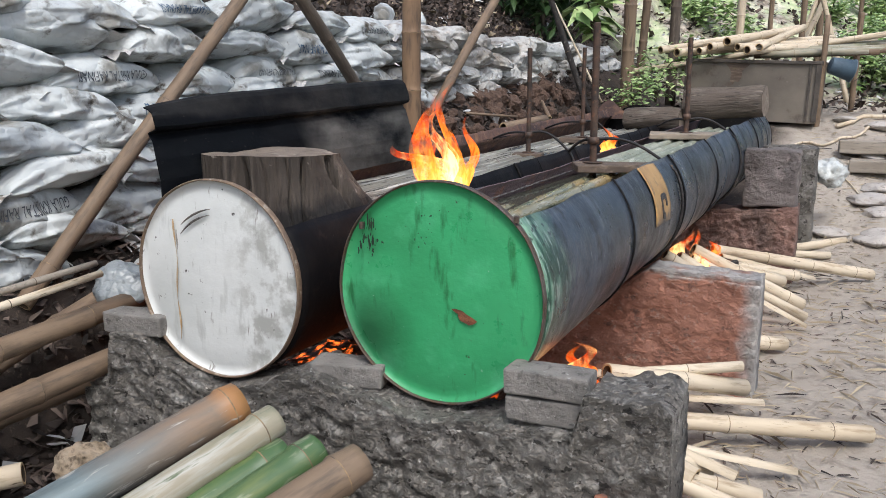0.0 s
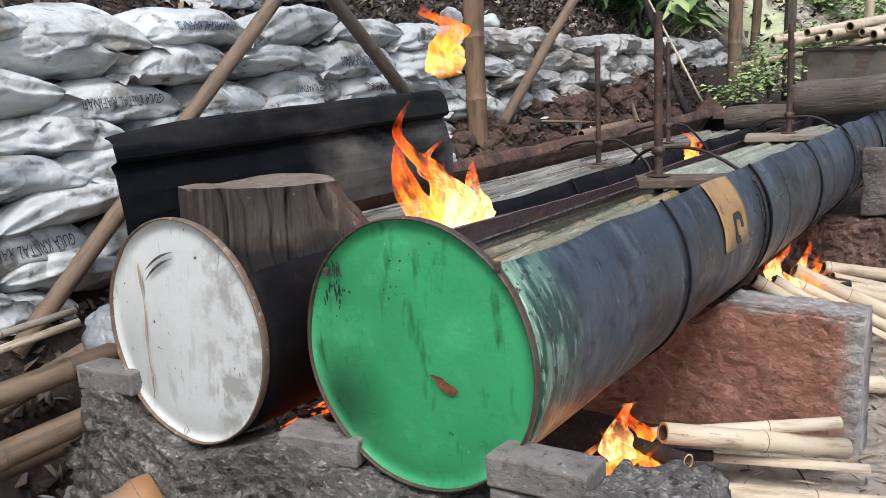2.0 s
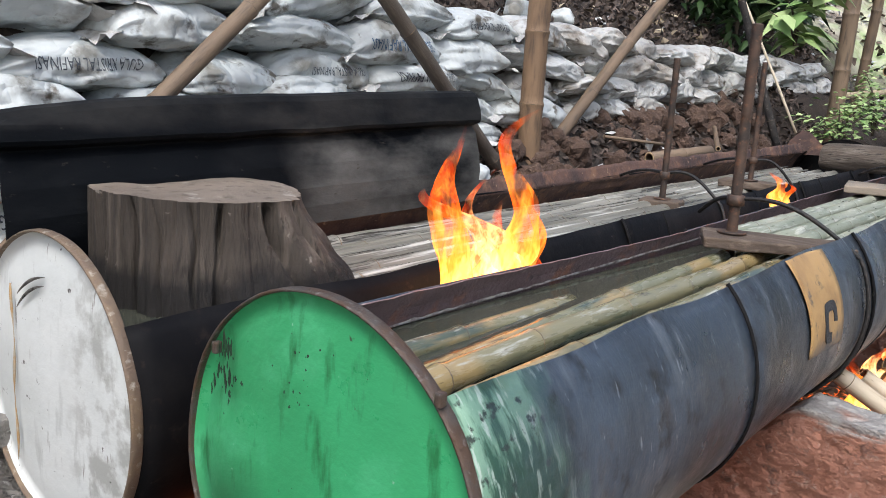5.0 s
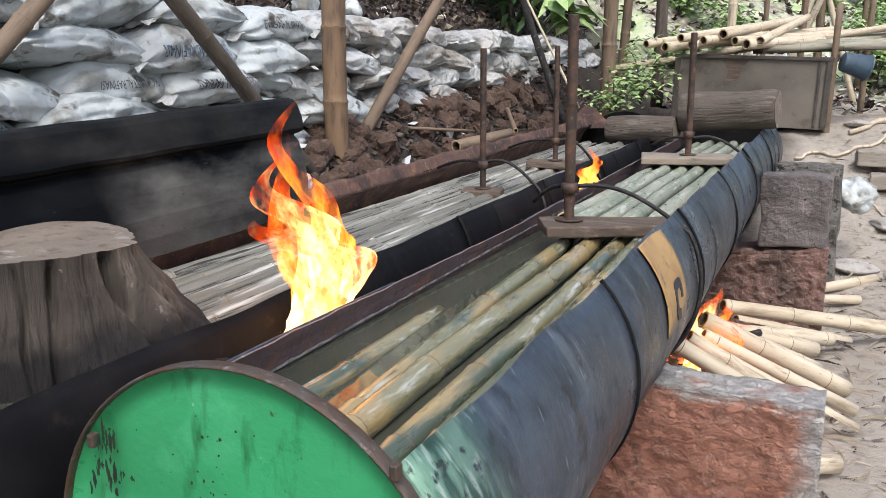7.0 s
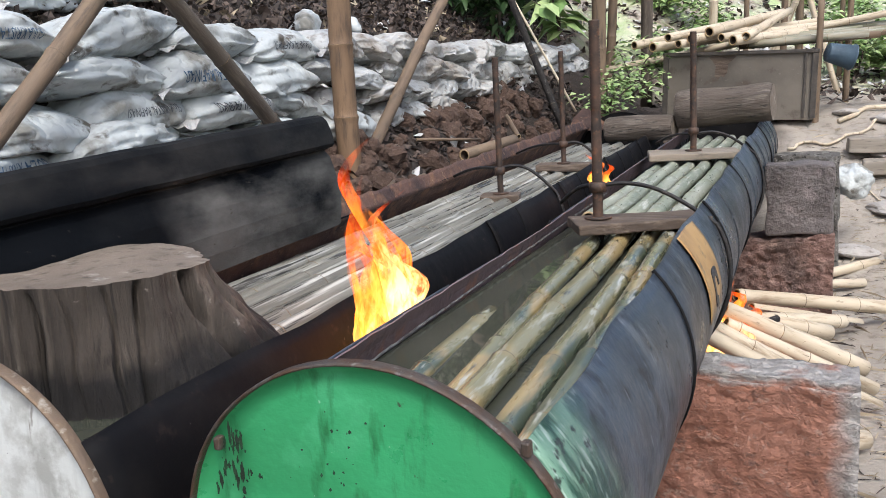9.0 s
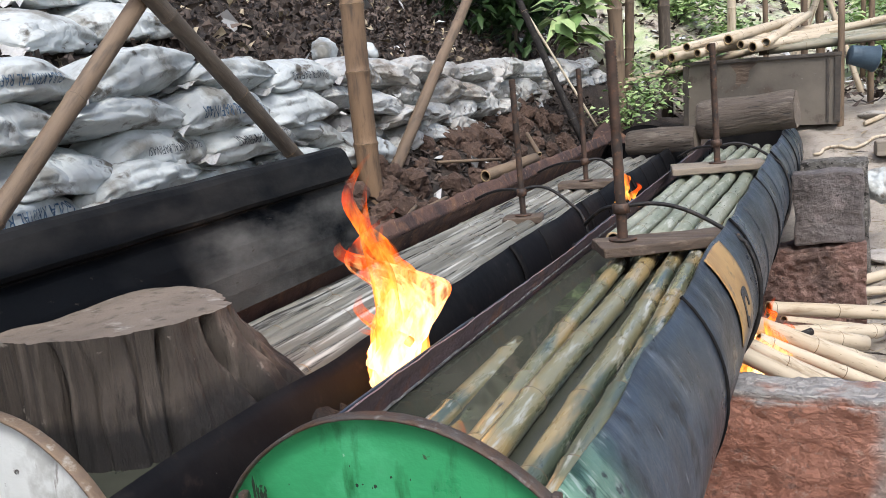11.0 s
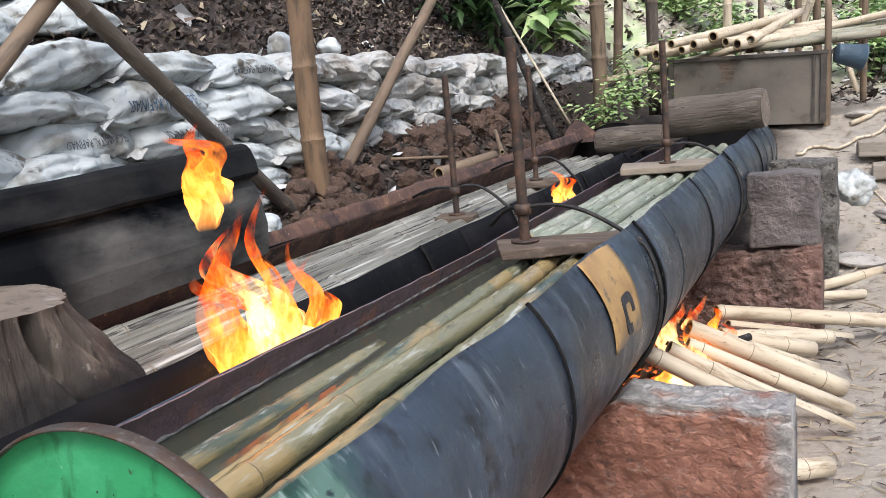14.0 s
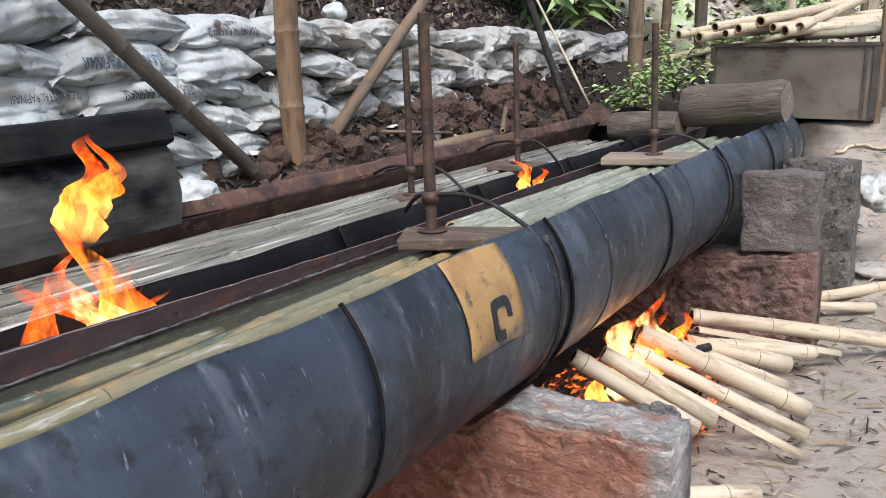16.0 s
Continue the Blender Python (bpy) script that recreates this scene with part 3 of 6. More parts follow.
def slab(sx, sy, sz, bevel=0.006, rough=0.0, cuts=0, seed=0):
    bm = bmesh.new()
    bmesh.ops.create_cube(bm, size=1.0)
    bmesh.ops.scale(bm, vec=(sx, sy, sz), verts=bm.verts)
    if bevel:
        bmesh.ops.bevel(bm, geom=bm.edges[:], offset=bevel, segments=2, affect="EDGES", profile=0.5)
    if cuts:
        bmesh.ops.subdivide_edges(bm, edges=[e for e in bm.edges if e.calc_length() > max(0.03, bevel * 3)], cuts=cuts, use_grid_fill=True)
    if rough:
        for v in bm.verts:
            v.co += Vector(noise.noise_vector(v.co * 9 + Vector((seed * 3.7, seed, 0)))) * rough
    return bm


def bamboo(name, p0, p1, r, mat, label, group="", gap=0.3, seed=0, bend=0.0, taper=0.9, category="bamboo pole", split=False, first=None):
    """A hollow culm from p0 to p1 with swollen nodes; the mesh runs along its own z."""
    rng = random.Random(seed * 91 + 7)
    m, length = aim(p0, p1)
    seg = 14
    ring = []
    start = rng.uniform(0.05, gap)
    first = start if first is None else first
    nodes = []
    z = first
    while z < length - 0.01:
        nodes.append(z)
        z += gap * rng.uniform(0.85, 1.15)
    stations = {0.0: 1.0, length: 1.0}
    for n in nodes:
        for dz, s in ((-0.035, 1.0), (-0.012, 1.045), (-0.004, 1.09), (0.004, 1.075), (0.014, 0.985), (0.04, 1.0)):
            if 0 < n + dz < length:
                stations[n + dz] = s
    profile = [(r * stations[z] * (1 - (1 - taper) * z / length), z) for z in sorted(stations)]
    inner0, inner1 = profile[0][0] * 0.72, profile[-1][0] * 0.72
    v, f = [], []
    rows = [(inner0, 0.10), (inner0, 0.0)] + profile + [(inner1, length), (inner1, length - 0.10)]
    half = math.pi if split else 2 * math.pi
    for rr, zz in rows:
        off = bend * math.sin(math.pi * min(max(zz / length, 0), 1))
        wob = 0.004 * math.sin(zz * 5 + seed)
        for i in range(seg):
            a = half * i / (seg if not split else seg - 1)
            v.append((rr * math.cos(a) + off + wob, rr * math.sin(a), zz))
    span = seg if not split else seg - 1
    for j in range(len(rows) - 1):
        for i in range(span):
            k = (i + 1) % seg
            f.append((j * seg + i, j * seg + k, (j + 1) * seg + k, (j + 1) * seg + i))
    if not split:
        f.append(tuple(range(seg)))
        f.append(tuple(range(len(v) - seg, len(v)))[::-1])
    ob = mesh(name, v, f, [mat, M["pith"], M["hollow"]], at=m)
    for p in ob.data.polygons:
        j = p.vertices[0] // seg
        if len(p.vertices) > 4 or j == 0 or j >= len(rows) - 2:
            p.material_index = 2
        elif j == 1 or j == len(rows) - 3:
            p.material_index = 1
    tagged(ob, label, category, group)
    for i, n in enumerate(nodes):
        rr = r * 1.095 * (1 - (1 - taper) * n / length)
        off = bend * math.sin(math.pi * n / length)
        if not split:
            lv, lf = lathe([(rr * 0.93, n - 0.004), (rr, n - 0.001), (rr, n + 0.001), (rr * 0.93, n + 0.004)], seg)
            lv = [(x + off + 0.004 * math.sin(n * 5 + seed), y, zz) for x, y, zz in lv]
            mesh("node_ring", lv, lf, M["node"], ob)
    return ob


def smooth01(a, b, x):
    t = min(max((x - a) / (b - a), 0), 1)
    return t * t * (3 - 2 * t)


def lerp_table(table, x):
    for (x0, y0), (x1, y1) in zip(table, table[1:]):
        if x <= x1:
            return y0 + (y1 - y0) * min(max((x - x0) / (x1 - x0), 0), 1)
    return table[-1][1]


# ---- ground ----
BANK = [(-2.0, 0.30), (0.0, 0.44), (0.5, 0.48), (1.5, 0.62), (2.2, 0.80), (2.75, 0.90), (3.2, 1.00), (4.5, 1.05), (5.5, 1.18), (6.3, 1.28), (9.0, 1.35)]
YARD = [(-50.0, -0.07), (4.3, -0.07), (5.0, 0.08), (5.8, 0.30), (6.5, 0.62), (7.2, 0.80), (12.0, 1.0), (40.0, 2.2), (400.0, 8.0)]


def ground_z(x, y):
    yard = lerp_table(YARD, y)
    foot = lerp_table(BANK, y)
    z = yard
    if x < 0.4 and y > 4.6:
        z = max(z, yard)
    lift = smooth01(-1.40 + 0.45 * smooth01(0.4, 2.4, y), -1.70, x)
    z = z + (max(foot, z) - z) * lift
    top = 1.46 + 0.02 * y
    z = z + (max(top, z) - z) * smooth01(-1.78, -2.05, x)
    if x < -2.05:
        z += min((-2.05 - x) * 0.62, 6.0)
    if y > 9.0:
        z += min((y - 9.0) * (0.10 + 0.30 * smooth01(2.0, -1.5, x)), 9.0)
    rough = 0.5 if x > 0.5 and y < 5 else 1.0
    p = Vector((x, y, 0))
    z += rough * (0.035 * noise.noise(p * 2.3) + 0.018 * noise.noise(p * 7) + 0.010 * noise.noise(p * 19))
    return z


def axis_steps(lo, hi, step, far):
    fine = list(np.arange(lo, hi + 1e-6, step))
    out, inn, d = [], [], step
    while hi + sum(out[-1:]) < far and len(out) < 40:
        d *= 1.28
        out.append((out[-1] if out else 0) + d)
    d = step
    while len(inn) < len(out):
        d *= 1.28
        inn.append((inn[-1] if inn else 0) + d)
    return [lo - q for q in reversed(inn)] + fine + [hi + q for q in out]


def build_ground():
    xs, ys = axis_steps(-2.6, 2.2, 0.045, 600), axis_steps(-1.6, 8.5, 0.055, 600)
    v = [(x, y, ground_z(x, y)) for y in ys for x in xs]
    n = len(xs)
    f = [(j * n + i, j * n + i + 1, (j + 1) * n + i + 1, (j + 1) * n + i) for j in range(len(ys) - 1) for i in range(n - 1)]
    ob = mesh("ground", v, f, M["earth"])
    tagged(ob, "pale trodden dirt yard below a dark littered bank", "ground", kind="structure")


build_ground()


# ---- the two drum troughs ----
RISE = 0.016
R = 0.296


INNER_CUT = [(0.0, 309.0), (0.4, 307.0), (0.9, 303.0), (1.6, 299.0), (2.4, 300.0), (5.3, 302.0)]


def shell_surface(a0, a1, y0, y1, r, thick, step=0.05, edge=0.0, seed=0):
    """Part of a drum wall: angles are degrees from straight up, turning to +x. The cut edges may waver."""
    ys = list(np.arange(y0, y1 - step / 2, step)) + [y1]
    na = 44
    v, f = [], []
    for layer in (0, 1):
        rr = r - thick * layer
        for y in ys:
            e0 = edge * noise.noise(Vector((y * 4, seed, 1.5)))
            e1 = edge * noise.noise(Vector((y * 3, seed, 7.5)))
            if a1 == "inner":
                e1 *= 0.3
            end = lerp_table(INNER_CUT, y) - 1.5 if a1 == "inner" else a1
            for i in range(na):
                a = radians(a0 + e0 + (end + e1 - a0 - e0) * i / (na - 1))
                dent = 0.0035 * noise.noise(Vector((y * 3 + seed, a * 2.2, 0.3)))
                q = rr + dent
                v.append((q * math.sin(a), y, q * math.cos(a) + RISE * y))
    n = len(ys) * na
    for j in range(len(ys) - 1):
        for i in range(na - 1):
            a = j * na + i
            f.append((a, a + 1, a + na + 1, a + na))
            f.append((n + a, n + a + na, n + a + na + 1, n + a + 1))
        a, b = j * na, j * na + na - 1
        f.append((a, a + na, n + a + na, n + a))
        f.append((b, n + b, n + b + na, b + na))
    for i in range(na - 1):
        f.append((i, n + i, n + i + 1, i + 1))
        k = (len(ys) - 1) * na + i
        f.append((k, k + 1, n + k + 1, n + k))
    return v, f


def seam_ring(a0, a1, y, r, bar, slant=0.0):
    pts = []
    for i in range(40):
        a = radians(a0 + (a1 - a0) * i / 39)
        pts.append((r * math.sin(a), y + slant * math.cos(a), r * math.cos(a) + RISE * y))
    return tube(pts, bar, 6)


def lid(parent, mat, rim_mat, r, seed):
    prof = [(0.0005, 0.012), (r * 0.35, 0.011), (r * 0.7, 0.008), (r * 0.88, 0.004), (r * 0.93, 0.000), (r * 0.965, 0.004), (r * 0.986, 0.010)]
    v, f = lathe(prof, 72)
    v = [(x, -(z - 0.006 + 0.004 * noise.noise(Vector((x * 5, y * 5, seed)))), y) for x, y, z in v]
    end = mesh("lid", v, f, mat, parent)
    rim = [(r * 0.983, 0.0), (r * 0.984, 0.009), (r * 0.988, 0.013), (r * 0.997, 0.013), (r * 1.003, 0.009), (r * 1.003, -0.006), (r * 0.998, -0.009)]
    v, f = lathe(rim, 72)
    v = [(x + 0.002 * noise.noise(Vector((x * 9, y * 9, seed))), -z, y + 0.003 * noise.noise(Vector((x * 7, y * 7, seed + 4)))) for x, y, z in v]
    mesh("rim", v, f, rim_mat, parent, "worn bare steel rim")
    return end


def trough(name, m, a0, a1, length, lid_mat, rim_mat, wall_mat, label, seed):
    t = thing(name, label, "trough", m=m)
    lid(t, lid_mat, rim_mat, R, seed)
    joints = [0.004, 0.87, 1.74, 2.61, 3.48, 4.35, length]
    for i in range(6):
        if joints[i + 1] - joints[i] < 0.1:
            continue
        v, f = shell_surface(a0, a1, joints[i] + 0.002, joints[i + 1] - 0.002, R - 0.003 * (i % 2), 0.004, edge=2.0, seed=seed + i)
        mesh("drum_wall", v, f, wall_mat, t)
        if i < 5:
            v, f = seam_ring(a0 - 0.5, (298 if a1 == "inner" else a1) + 0.5, joints[i + 1], R + 0.001, 0.005)
            mesh("weld_seam", v, f, M["soot_dull"], t)
    for y in (2.03, 2.90, 3.77, 4.06, 4.64, 4.93):
        if y < length:
            v, f = seam_ring(a0 + 1, (297 if a1 == "inner" else a1) - 1, y, R - 0.001, 0.004)
            mesh("rolling_hoop", v, f, wall_mat, t)
    return t


def far_lid(t, y, mat):
    v, f = lathe([(0.0005, 0.0), (R * 0.6, 0.002), (R * 0.95, 0.0), (R, 0.004)], 48)
    mesh("end_plate", [(x, y - z, q + RISE * y) for x, q, z in v], f, mat, t)


right = trough("drum_trough", pose(0, 0, 0.62), 46.5, "inner", 5.25, M["green"], M["rim"], M["soot"],
               "long trough of welded drums, green lid, soot-black sides, full of water", 1)
far_lid(right, 5.25, M["soot_dull"])
left = trough("drum_trough", pose(-0.71, -0.03, 0.592), 55, 316, 5.1, M["white"], M["rim_white"], M["soot_dull"],
              "long trough of welded drums with a stained white lid, soot-black sides", 11)
far_lid(left, 5.1, M["soot_dull"])


def lid_details():
    # chip of bare rust on the green lid, lugs at the cut, drips
    bm = bmesh.new()
    ring = [bm.verts.new((0.079 + 0.030 * math.cos(a) * (1 + 0.4 * math.sin(3 * a)), -0.0105, -0.051 - 0.5 * 0.028 * math.cos(a) + 0.014 * math.sin(a))) for a in np.linspace(0, 6.28, 15)[:-1]]
    bm.faces.new(ring)
    part("paint_chip", bm, M["bare_rust"], right, "chip of bare rust")
    for x, z in ((-0.205, 0.155), (0.203, 0.198)):
        bm = slab(0.012, 0.014, 0.020, 0.003, 0.004, 1)
        bmesh.ops.translate(bm, verts=bm.verts, vec=(x * 1.08, -0.010, z * 1.08))
        part("cut_lug", bm, M["rim"], right, "burr left by the cut")
    rng = random.Random(5)
    for k in range(90):
        x, z, r0 = rng.gauss(-0.205, 0.022), rng.gauss(0.15, 0.045), rng.uniform(0.0010, 0.0042)
        if k > 50:
            x, z = rng.gauss(-0.03, 0.026), rng.gauss(0.175, 0.034)
            r0 *= 0.7
        if k > 70:
            x, z = rng.uniform(-0.16, 0.24), rng.uniform(-0.24, 0.25)
            r0 *= 0.5
        if math.hypot(x, z) > 0.280:
            continue
        tall = rng.uniform(1.0, 5.0) if k < 50 else rng.uniform(0.6, 1.6)
        bm = bmesh.new()
        ring = [bm.verts.new((x + r0 * math.cos(a) * rng.uniform(0.3, 1.2), -0.0136 - 0.00002 * k, z + tall * r0 * math.sin(a) * rng.uniform(0.4, 1.2))) for a in np.linspace(0, 6.28, 13)[:-1]]
        bm.faces.new(ring)
        part("smudge", bm, M["smudge"], right)
    # bent grey smear and rust run on the white lid
    for r0, a0, a1 in ((0.205, 100, 138), (0.222, 98, 132)):
        v, f = tube([(r0 * math.cos(radians(a)) + 0.03, -0.0115 + 0.0008, r0 * math.sin(radians(a)) - 0.01) for a in np.linspace(a0, a1, 14)], lambda u: 0.0028 * math.sin(3.1 * u) + 0.0006, 6)
        mesh("smear", v, f, M["cement"], left)
    v, f = tube([(-0.145 + 0.004 * math.sin(z * 30), -0.010, z) for z in np.linspace(0.17, -0.20, 16)], lambda u: 0.0018 + 0.0012 * math.sin(u * 17), 6)
    mesh("rust_run", v, f, M["rust_stain"], left, "thin orange rust run")


lid_details()


def patch():
    v, f = shell_surface(47.0, 92, 1.20, 1.45, R + 0.0022, 0.002, 0.025, edge=3.0, seed=31)
    mesh("yellow_patch", v, f, M["yellow"], right, "worn yellow painted patch")
    # dark rounded emblem, a plain shape
    bm = bmesh.new()
    skin = lambda y, a, up: ((R + up) * math.sin(radians(a)), y, (R + up) * math.cos(radians(a)) + RISE * y)
    steps, rings = 26, []
    for k in range(steps + 1):
        w = radians(82 + 285 * k / steps)
        sq = (abs(math.cos(w)) ** 4 + abs(math.sin(w)) ** 4) ** -0.25
        rings.append([bm.verts.new(skin(1.345 + 0.045 * q * sq * math.cos(w), 80 + 9.5 * q * sq * math.sin(w), up)) for q, up in ((1.0, 0.0048), (0.52, 0.0048), (0.52, 0.002), (1.0, 0.002))])
    for p, q in zip(rings, rings[1:]):
        for e in range(4):
            bm.faces.new((p[e], p[(e + 1) % 4], q[(e + 1) % 4], q[e]))
    bm.faces.new(rings[0])
    bm.faces.new(rings[-1][::-1])
    part("emblem", bm, M["black"], right, "dark emblem")


patch()


def flaps():
    # torn rusty strip bent out of the right trough's inner cut
    # ragged rusty inside of the cut above the water, set on the wall's inner face
    v, f = [], []
    ys = np.arange(0.10, 5.15, 0.022)
    for y in ys:
        p = Vector((y * 7, 2, 0))
        rag = 0.9 * noise.noise(p * 0.6) + 0.6 * noise.noise(p * 4) - (2.2 if noise.noise(p * 0.45) > 0.42 else 0.0) - 12 * max(0.0, 0.16 - y) / 0.06 * 0.25
        low = 284.0
        top = lerp_table(INNER_CUT, y)
        for k in range(6):
            u = k / 5
            a = radians(low + (top + rag - low) * u)
            r = R - 0.008 + 0.003 * noise.noise(Vector((y * 12, u * 3, 4)))
            v.append((r * math.sin(a), y, r * math.cos(a) + RISE * y))
    for j in range(len(ys) - 1):
        for k in range(5):
            q = j * 6 + k
            f.append((q, q + 1, q + 7, q + 6))
    ob = mesh("torn_edge", v, f, M["rust"], right, "ragged rust-brown cut edge", smooth=False)
    thick = ob.modifiers.new("thickness", "SOLIDIFY")
    thick.thickness = 0.003
    # pale crust left along the waterline
    v, f = [], []
    ys = np.arange(0.10, 2.6, 0.008)
    for y in ys:
        p = Vector((y * 30, 9, 0))
        deep = 0.5 + 0.5 * noise.noise(p * 0.2)
        for k in range(3):
            a = radians(290.2 - 0.33 * y + (0.3 + 1.1 * deep + 0.8 * noise.noise(p)) * (k - 0.6))
            r = R - 0.0125 - (0.0035 if k == 1 else 0.0)
            v.append((r * math.sin(a), y, r * math.cos(a) + RISE * y))
    for j in range(len(ys) - 1):
        for k in range(2):
            q = j * 3 + k
            f.append((q, q + 1, q + 4, q + 3))
    mesh("lime_crust", v, f, M["crust"], right, "ragged pale crust along the waterline")
    # upright rusty lip along the outer edge of the other trough
    v, f = [], []
    ys = np.arange(0.40, 4.95, 0.025)
    a = radians(316)
    for y in ys:
        p = Vector((y * 6, 316, 0))
        wave = 0.010 * noise.noise(p * 0.7) + 0.004 * noise.noise(p * 3)
        for k in range(5):
            u = k / 4
            v.append((R * math.sin(a) + 0.004 - (0.024 + wave) * u, y, R * math.cos(a) + RISE * y - 0.012 + (0.058 + wave + 0.006 * noise.noise(p * 2)) * u))
    for j in range(len(ys) - 1):
        for k in range(4):
            q = j * 5 + k
            f.append((q, q + 1, q + 6, q + 5))
    iv, jf = [], []
    ys = np.arange(0.50, 4.95, 0.03)
    for y in ys:
        for k in range(6):
            a2 = radians(289 + 26 * k / 5 + 1.5 * noise.noise(Vector((y * 5, k, 3))))
            r2 = R - 0.010 + 0.004 * noise.noise(Vector((y * 9, k * 0.8, 7)))
            iv.append((r2 * math.sin(a2), y, r2 * math.cos(a2) + RISE * y))
    for j in range(len(ys) - 1):
        for k in range(5):
            q = j * 6 + k
            jf.append((q, q + 1, q + 7, q + 6))
    scale_ob = mesh("rust_scale", iv, jf, M["rust_dark"], left, "scaling brown rust inside the drum wall", smooth=False)
    thick = scale_ob.modifiers.new("thickness", "SOLIDIFY")
    thick.thickness = 0.003
    ob = mesh("outer_lip", v, f, M["rust_dark"], left, "upright charred rusty lip")
    thick = ob.modifiers.new("thickness", "SOLIDIFY")
    thick.thickness = 0.004


flaps()


def water(name, cx, y0, y1, z, wide, label):
    v, f = [], []
    nx, ny = 8, 60
    for j in range(ny + 1):
        for i in range(nx + 1):
            v.append((cx - wide + 2 * wide * i / nx, y0 + (y1 - y0) * j / ny, z))
    for j in range(ny):
        for i in range(nx):
            a = j * (nx + 1) + i
            f.append((a, a + 1, a + nx + 2, a + nx + 1))
    tagged(mesh(name, v, f, M["water"]), label, "water", kind="structure")


water("water_1", 0.0, 0.015, 5.2, 0.722, 0.268, "murky olive water filling the trough")
water("water_2", -0.71, -0.01, 5.0, 0.700, 0.265, "murky water under the soaking bamboo")


def trough_bamboo():
    z = lambda y, d=0.0: 0.731 + 0.008 * y + d
    rows = [((-0.128, 0.03), (-0.168, 0.93), 0.023, 0.0), ((-0.030, 0.20), (-0.106, 1.9), 0.0225, 0.003), ((0.018, 0.03), (-0.020, 2.5), 0.0265, 0.006),
            ((0.112, 0.04), (0.045, 2.4), 0.0245, 0.003), ((0.172, 0.06), (0.108, 2.5), 0.0245, 0.014), ((-0.17, 1.9), (-0.15, 4.6), 0.0265, 0.022),
            ((-0.10, 1.75), (-0.085, 4.62), 0.027, 0.034), ((-0.03, 1.8), (-0.015, 4.6), 0.027, 0.030), ((0.04, 1.8), (0.055, 4.62), 0.027, 0.034),
            ((0.115, 1.85), (0.125, 4.6), 0.030, 0.026), ((0.18, 2.0), (0.185, 4.6), 0.027, 0.016)]
    for i, (a, b, r, d) in enumerate(rows):
        bamboo("bamboo_pole", (*a, z(a[1], d) - (0.012 if i == 1 else 0.0)), (*b, z(b[1], d) - (0.030 if i == 0 else 0.0)), r, M["wet"] if i < 5 else M["wet_pale"], "wet yellow-green bamboo pole soaking in the trough" if i < 5 else "pale grey-green boiled bamboo pole in the trough", "bamboo in the trough", 0.31, i + 3, taper=0.96)
    z2 = lambda y, d=0.0: 0.712 + 0.013 * y + d
    rng = random.Random(8)
    for i in range(7):
        x = -0.905 + i * 0.069
        bamboo("bamboo_pole", (x, 0.34 + rng.uniform(-0.05, 0.1), z2(0.3, rng.uniform(-0.012, 0.006))), (x + rng.uniform(-0.01, 0.01), 4.6 + rng.uniform(-0.05, 0.05), z2(4.6, rng.uniform(-0.005, 0.012))), rng.uniform(0.028, 0.032), M["peeled"],
               "pale peeled bamboo pole, wet and scraped", "peeled bamboo in the trough", 0.36, i + 40, taper=0.98)


trough_bamboo()


def clamp(x, y, z, top, wide, deep, turn, mat, r, label, shift=(0.0, 0.0)):
    t = thing("clamp", label, "clamp", "threaded clamps on the troughs", pose(x, y, z))
    bm = slab(wide, deep, 0.032, 0.005, 0.006, 3, seed=int(y * 10))
    bmesh.ops.rotate(bm, verts=bm.verts, matrix=Matrix.Rotation(radians(turn), 3, "Z"))
    bmesh.ops.translate(bm, verts=bm.verts, vec=(shift[0], shift[1], 0.0))
    part("board", bm, mat, t, "worn wooden pressing board")
    h = top - z
    prof = [(r, -0.1)]
    k = 0.02
    while k < h - 0.25:
        prof.append((r * (1 + 0.03 * math.sin(k * 90)), k))
        k += 0.03
    while k < h:
        prof += [(r * 0.92, k), (r * 1.08, k + 0.004)]
        k += 0.009
    prof.append((r * 0.8, h))
    v, f = lathe(prof, 10, True)
    mesh("rod", v, f, M["rod"], t, "rusted threaded steel rod")
    v, f = lathe([(r * 1.0, 0.095), (r * 1.7, 0.098), (r * 1.7, 0.125), (r * 1.0, 0.128)], 6)
    mesh("nut", v, f, M["rod"], t)
    v, f = lathe([(r, 0.016), (r * 2.6, 0.017), (r * 2.6, 0.022), (r, 0.023)], 18)
    mesh("washer", v, f, M["rod"], t)
    return t


clamp(-0.08, 1.64, 0.80, 1.40, 0.40, 0.17, 27, M["board"], 0.016, "rusted threaded rod through a charred wooden board", (0.115, 0.035))
clamp(-0.012, 3.34, 0.838, 1.41, 0.42, 0.26, 12, M["board_pale"], 0.015, "rusted threaded rod through a pale damp board", (0.0, 0.0))
clamp(-0.665, 2.41, 0.765, 1.33, 0.16, 0.13, 12, M["board"], 0.013, "thin rusted rod with a small square steel foot")
clamp(-0.62, 3.23, 0.80, 1.36, 0.26, 0.13, 6, M["board"], 0.013, "thin rusted rod standing on a dark wooden foot")


